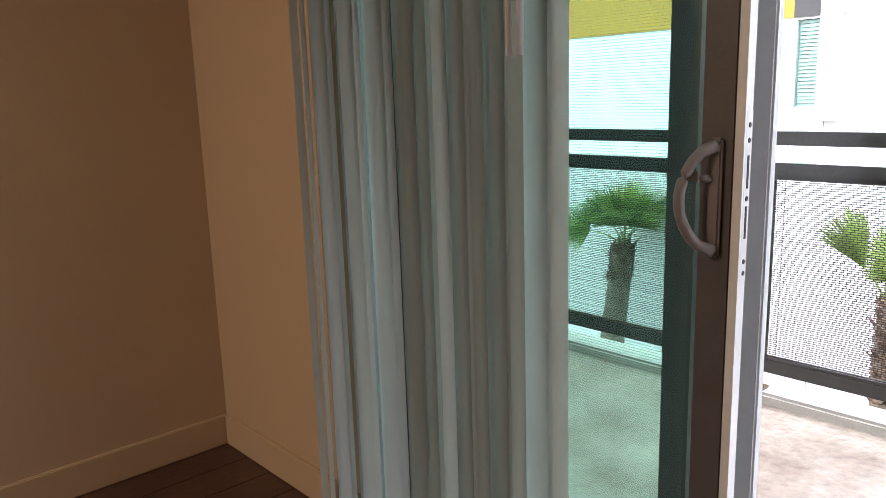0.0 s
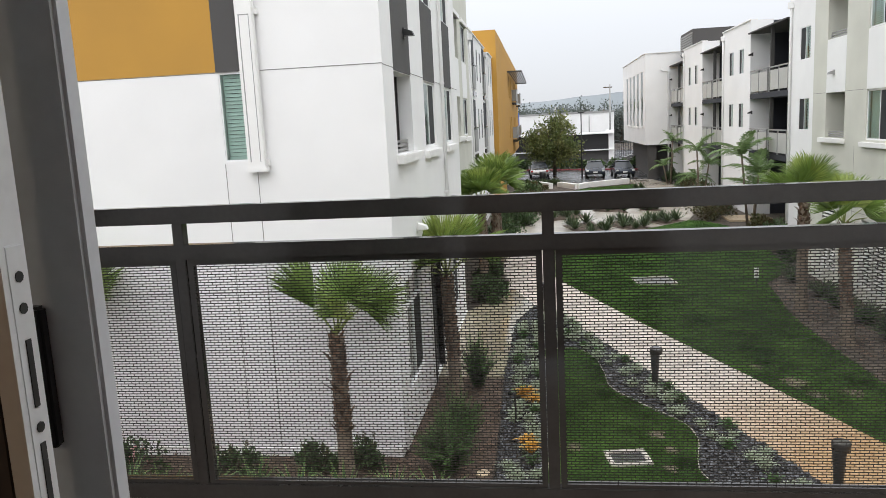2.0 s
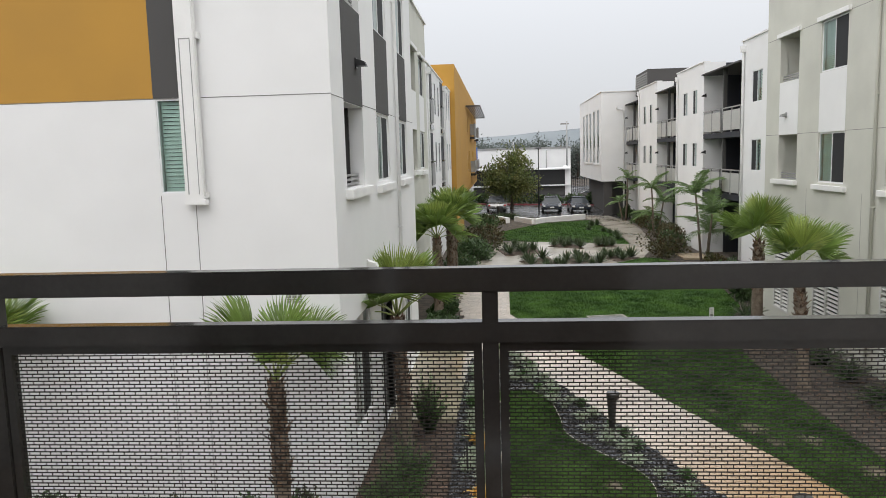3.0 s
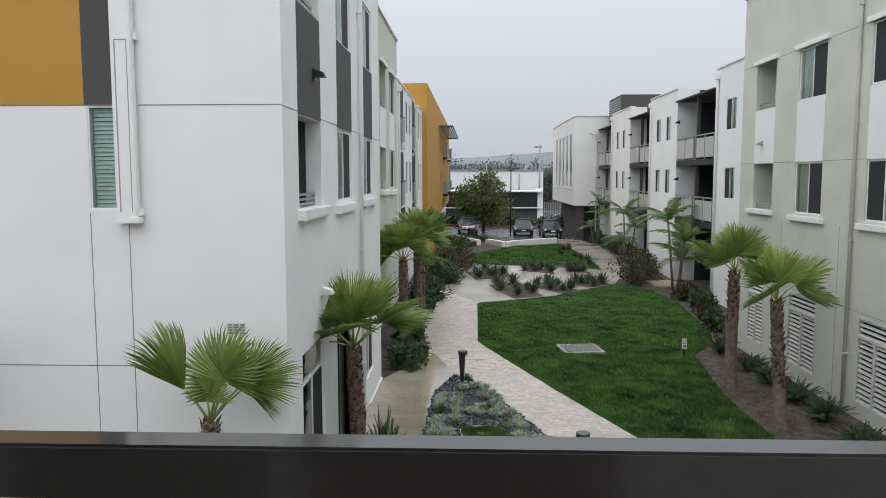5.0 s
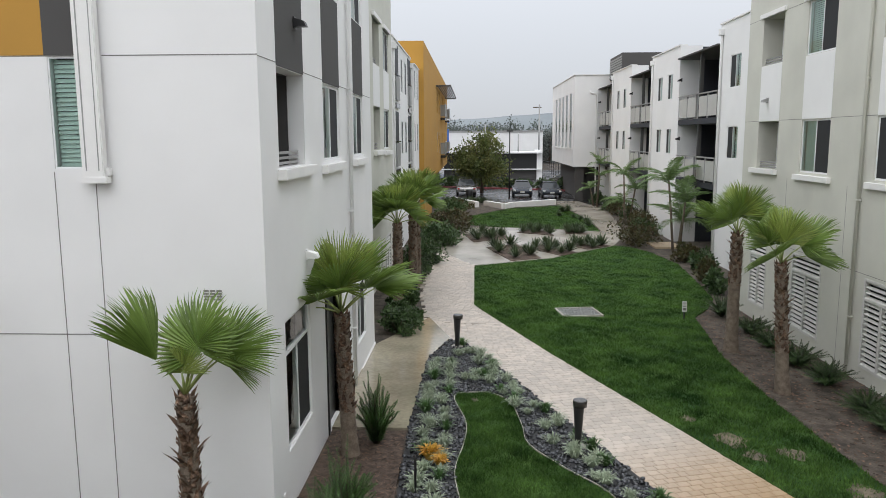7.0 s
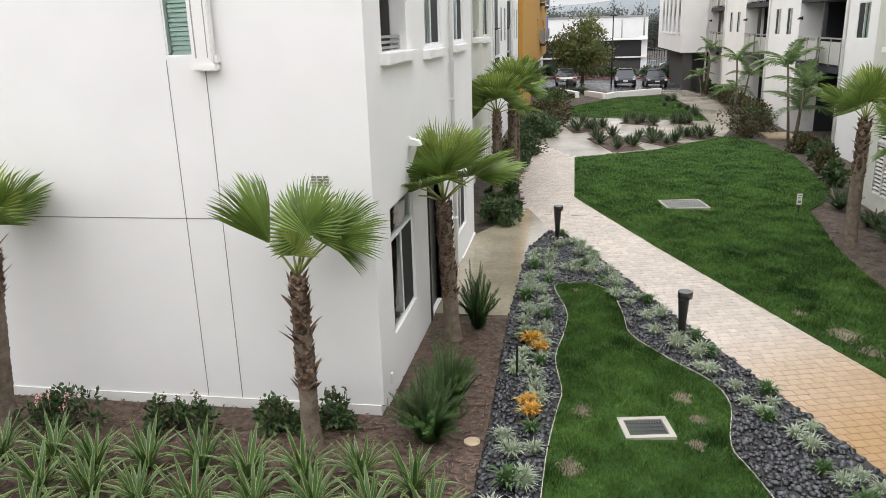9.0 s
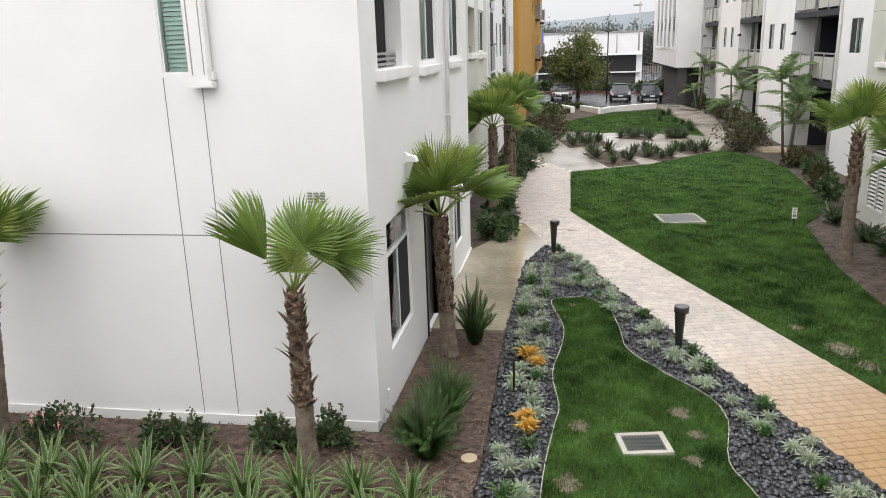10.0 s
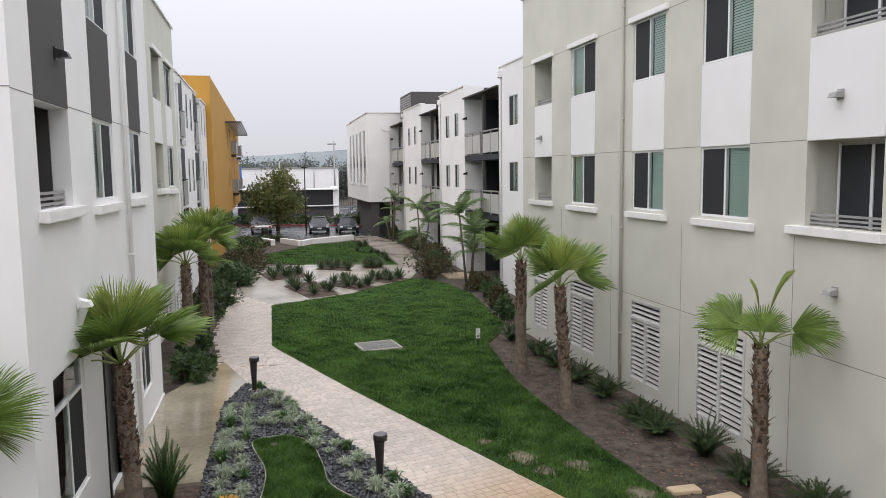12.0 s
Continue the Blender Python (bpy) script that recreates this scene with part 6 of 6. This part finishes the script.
frng = random.Random(33)
for i in range(60):
    x, y = -6 + i * 0.75 + frng.uniform(-1, 1), 168 + frng.uniform(-6, 14)
    h = frng.uniform(7.5, 10.5)
    ob = thing("far_tree", "dark distant tree above the rooftops", "tree", "distant trees", at=(x, y, -1))
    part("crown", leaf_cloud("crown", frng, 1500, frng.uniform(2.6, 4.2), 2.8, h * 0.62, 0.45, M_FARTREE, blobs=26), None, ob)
    bm = bmesh.new()
    ring_tube(bm, [(0, 0, 0), (0, 0, h * 0.7)], [0.3, 0.12], 6)
    part("trunk", bm, M_BARK, ob)


def hill(name, y, x0, x1, heights, material, label):
    bm, n = bmesh.new(), 40
    rows = []
    for k in range(n + 1):
        t = k / n
        x = x0 + (x1 - x0) * t
        i = t * (len(heights) - 1)
        a = int(min(i, len(heights) - 2))
        h = heights[a] + (heights[a + 1] - heights[a]) * (i - a) + 0.6 * noise.noise((x * 0.05, y, 0))
        rows.append([bm.verts.new((x, y + d, z)) for d, z in ((-60, -3), (-20, h * 0.6), (0, h), (60, h * 0.7), (120, -3))])
    for a, b in zip(rows, rows[1:]):
        for j in range(4):
            bm.faces.new((a[j], b[j], b[j + 1], a[j + 1])).smooth = True
    tagged(part(name, bm, material), label, "hill", kind="structure")


hill("backdrop_hill", 620, -260, 320, [14, 18, 20, 17, 19, 23.5, 26, 24, 25, 20], M_HILL, "horizon hill with distance haze put into its grey")
hill("backdrop_hill_green", 260, -110, 12, [14, 16, 15, 13.5, 9, 2], M_HILLG, "green slope behind the ochre block")

# ---- turf blades ----
def blades(name, poly, n, length, width, seed, lift, label, bare=(), fade=None):
    rng = np.random.RandomState(seed)
    xs, ys = [p[0] for p in poly], [p[1] for p in poly]
    P = np.column_stack([rng.uniform(min(xs), max(xs), n * 3), rng.uniform(min(ys), max(ys), n * 3)])
    keep = np.zeros(len(P), bool)
    for (x0, y0), (x1, y1) in zip(poly, poly[1:] + poly[:1]):
        if y0 != y1:
            cross = ((y0 > P[:, 1]) != (y1 > P[:, 1])) & (P[:, 0] < (x1 - x0) * (P[:, 1] - y0) / (y1 - y0) + x0)
            keep ^= cross
    for bx_, by_, br in bare:
        keep &= np.hypot(P[:, 0] - bx_, (P[:, 1] - by_) * 0.8) > br * rng.uniform(0.1, 1.2, len(P))
    for cx_, cy_, hw_, hh_ in ((1.155, 8.76, 0.36, 0.32), (3.545, 22.92, 0.68, 0.64)):
        keep &= (np.abs(P[:, 0] - cx_) > hw_) | (np.abs(P[:, 1] - cy_) > hh_)
    if fade:
        keep &= rng.uniform(0, 1, len(P)) < np.clip((fade[1] - P[:, 1]) / (fade[1] - fade[0]), 0, 1)
    P = P[keep][:n]
    m = len(P)
    z = -0.22 - 0.03 * np.clip(P[:, 0] + 2.2, 0, 12) - 0.02 * np.clip(P[:, 1] - 8.7, -3, 14) + lift
    a, L = rng.uniform(0, 6.283, m), length * rng.uniform(0.5, 1.25, m)
    tuft = 0.5 + 0.25 * np.sin(P[:, 0] * 9.1 + 2.0 * np.sin(P[:, 1] * 5.3)) + 0.25 * np.sin(P[:, 1] * 8.3 + 2.2 * np.sin(P[:, 0] * 4.7 + 1.0))
    L *= 0.45 + 1.1 * tuft
    lean = rng.normal(0, 0.5, (m, 2))
    V = np.zeros((m, 3, 3))
    V[:, 0] = np.column_stack([P[:, 0] - np.cos(a) * width, P[:, 1] - np.sin(a) * width, z])
    V[:, 1] = np.column_stack([P[:, 0] + np.cos(a) * width, P[:, 1] + np.sin(a) * width, z])
    V[:, 2] = np.column_stack([P[:, 0] + lean[:, 0] * L, P[:, 1] + lean[:, 1] * L, z + L])
    me = from_arrays(name, V.reshape(-1, 3).tolist(), np.arange(3 * m).reshape(-1, 3).tolist(), M_BLADE)
    return tagged(new(name, me), label, "grass", kind="stuff")


BARE = [(0.35, 9.15, 0.16), (0.22, 7.7, 0.17), (1.72, 9.75, 0.17), (1.85, 9.15, 0.15), (1.72, 8.45, 0.13), (0.3, 14.2, 0.1)]
blades("grass", ISLAND, 80000, 0.055, 0.005, 1, 0.028, "short green turf blades on the island", BARE)
WORN = [(4.75, 12.6, 0.3), (4.95, 11.9, 0.22), (5.6, 12.1, 0.25), (4.3, 13.6, 0.16), (6.1, 10.6, 0.3)]
blades("grass", LAWN, 150000, 0.065, 0.007, 2, 0.02, "green lawn blades", WORN, (14, 33))
blades("grass", LAWN, 60000, 0.055, 0.011, 3, 0.02, "green lawn blades further off", WORN)
blades("grass", UPPER_LAWN, 26000, 0.06, 0.014, 4, 0.008, "green blades of the upper lawn")
for bx_, by_, br in BARE + WORN:
    prng = random.Random(int(bx_ * 100))
    rim = [(bx_ + math.cos(k * math.tau / 26) * br * prng.uniform(0.45, 1.15), by_ + math.sin(k * math.tau / 26) * br * 1.3 * prng.uniform(0.45, 1.15)) for k in range(26)]
    tagged(sheet("ground_bare_patch", rim, 0.034 if inside(bx_, by_, ISLAND) else 0.026, M_BAREP, 0.03), "bare worn soil patch in the turf", "soil patch", kind="structure")

# ---- pebbles ----
ico = bmesh.new()
bmesh.ops.create_icosphere(ico, subdivisions=1, radius=1.0)
IV, IF = np.array([v.co[:] for v in ico.verts]), np.array([[v.index for v in f.verts] for f in ico.faces])
ico.free()
rng = np.random.RandomState(6)
pts = []
while len(pts) < 6500:
    x, y = rng.uniform(-0.9, 4.9), rng.uniform(5.0, 19.0)
    if inside(x, y, PEBBLES) and not inside(x, y, ISLAND):
        pts.append((x, y))
vs, fs = [], []
for i, (x, y) in enumerate(pts):
    r = rng.uniform(0.022, 0.05)
    a = rng.uniform(0, 6.283)
    V = IV * np.array([r * rng.uniform(1.0, 1.5), r, r * rng.uniform(0.55, 0.8)])
    V = np.column_stack([V[:, 0] * math.cos(a) - V[:, 1] * math.sin(a) + x, V[:, 0] * math.sin(a) + V[:, 1] * math.cos(a) + y, V[:, 2] + ground_z(x, y) + rng.uniform(0.012, 0.04)])
    vs.append(V)
    fs.append(IF + len(IV) * i)
tagged(new("pebbles", from_arrays("pebbles", np.concatenate(vs).tolist(), np.concatenate(fs).tolist(), M_PEB, smooth=True)), "dark wet river pebbles filling the bed", "pebbles", kind="stuff")

# bark chips and twigs on the mulch
rng = np.random.RandomState(8)
vs, fs = [], []
while len(fs) < 5200:
    x, y = rng.uniform(-8.5, -0.85), rng.uniform(5.5, 12.4)
    if not inside(x, y, MULCH):
        continue
    a, L, w, t = rng.uniform(0, 6.283), rng.uniform(0.015, 0.05), rng.uniform(0.006, 0.014), rng.normal(0, 0.3)
    dx, dy, z = math.cos(a), math.sin(a), ground_z(x, y) + 0.012
    i = len(vs)
    vs += [(x - dx * L - dy * w, y - dy * L + dx * w, z), (x - dx * L + dy * w, y - dy * L - dx * w, z + 0.004), (x + dx * L + dy * w, y + dy * L - dx * w, z + abs(t) * L), (x + dx * L - dy * w, y + dy * L + dx * w, z + abs(t) * L - 0.003)]
    fs.append((i, i + 1, i + 2, i + 3))
soil_chips = 0
while soil_chips < 3600:
    x, y = rng.uniform(6.3, 8.95), rng.uniform(7.5, 25.0)
    if inside(x, y, LAWN):
        continue
    a, L, w = rng.uniform(0, 6.283), rng.uniform(0.012, 0.045), rng.uniform(0.008, 0.022)
    dx, dy, z = math.cos(a), math.sin(a), ground_z(x, y) - 0.022
    i = len(vs)
    vs += [(x - dx * L - dy * w, y - dy * L + dx * w, z), (x - dx * L + dy * w, y - dy * L - dx * w, z + 0.006), (x + dx * L + dy * w, y + dy * L - dx * w, z + 0.014), (x + dx * L - dy * w, y + dy * L + dx * w, z + 0.004)]
    fs.append((i, i + 1, i + 2, i + 3))
    soil_chips += 1
M_CHIP = mat("bark_chip", (0.115, 0.072, 0.05), 0.85, 0.3, 20, island=0.75)
tagged(new("bark_chips", from_arrays("bark_chips", vs, fs, M_CHIP)), "loose brown bark chips on the bed", "bark chips", kind="stuff")


# ---- pavers ----
def paver_mesh(a, b, h=0.022, c=0.006):
    lo = [(-a, -b, -0.02), (a, -b, -0.02), (a, b, -0.02), (-a, b, -0.02)]
    md = [(x, y, h - c) for x, y, _ in lo]
    hi = [(x - math.copysign(c, x), y - math.copysign(c, y), h) for x, y, _ in lo]
    v = lo + md + hi
    f = [(k, (k + 1) % 4, 4 + (k + 1) % 4, 4 + k) for k in range(4)] + [(4 + k, 4 + (k + 1) % 4, 8 + (k + 1) % 4, 8 + k) for k in range(4)] + [(8, 9, 10, 11)]
    return v, f


PW = 0.155
PAVERS = {}
for PL in (0.155, 0.2, 0.24):
    pv, pf = paver_mesh(PL / 2 - 0.004, PW / 2 - 0.004)
    PAVERS[PL] = (from_arrays("paver", pv, pf, M_PAVER), pv)
prng = random.Random(2)
near, rest = [], []
for ang, lo_y, hi_y in ((math.atan2(-0.942, 0.335), 3.0, 21.0), (math.radians(-90), 21.0, 34.4)):
    ca, sa = math.cos(ang), math.sin(ang)
    for i in range(-130, 131):
        v = -12.0 - prng.uniform(0, 0.2)
        while v < 12.0:
            PL = prng.choice((0.155, 0.2, 0.2, 0.24))
            u, w = i * PW, v + PL / 2
            v += PL
            x, y = 2.0 + ca * u - sa * w, 16.0 + sa * u + ca * w
            if lo_y <= y < hi_y and any(inside(x + p, y + q, PAVED) for p, q in ((0, 0), (0.13, 0), (-0.13, 0), (0, 0.1), (0, -0.1))):
                (near if 7.6 < y < 11.6 else rest).append((x, y, ang + math.pi / 2, PL))
near.sort(key=lambda p: p[1])
rest += near[300:]
for x, y, a, PL in near[:300]:
    ob = new("paver", PAVERS[PL][0])
    ob.parent = paved_walk
    ob.matrix_local = pose(x, y, ground_z(x, y) - 0.012 + prng.uniform(-0.0015, 0.0015), -1.15, 1.7, math.degrees(a) + prng.uniform(-0.5, 0.5))
vs, fs = [], []
for x, y, a, PL in rest:
    c, s, z, i = math.cos(a), math.sin(a), ground_z(x, y) - 0.012 + prng.uniform(-0.0015, 0.0015), len(vs)
    vs += [(x + c * p[0] - s * p[1], y + s * p[0] + c * p[1], z + p[2]) for p in PAVERS[PL][1]]
    fs += [tuple(i + k for k in f) for f in pf]
walk_rest = part("paver_field", from_arrays("paver_field", vs, fs, M_PAVER), None, paved_walk)
tagged(walk_rest, "tan concrete pavers further along the walk", kind="stuff")
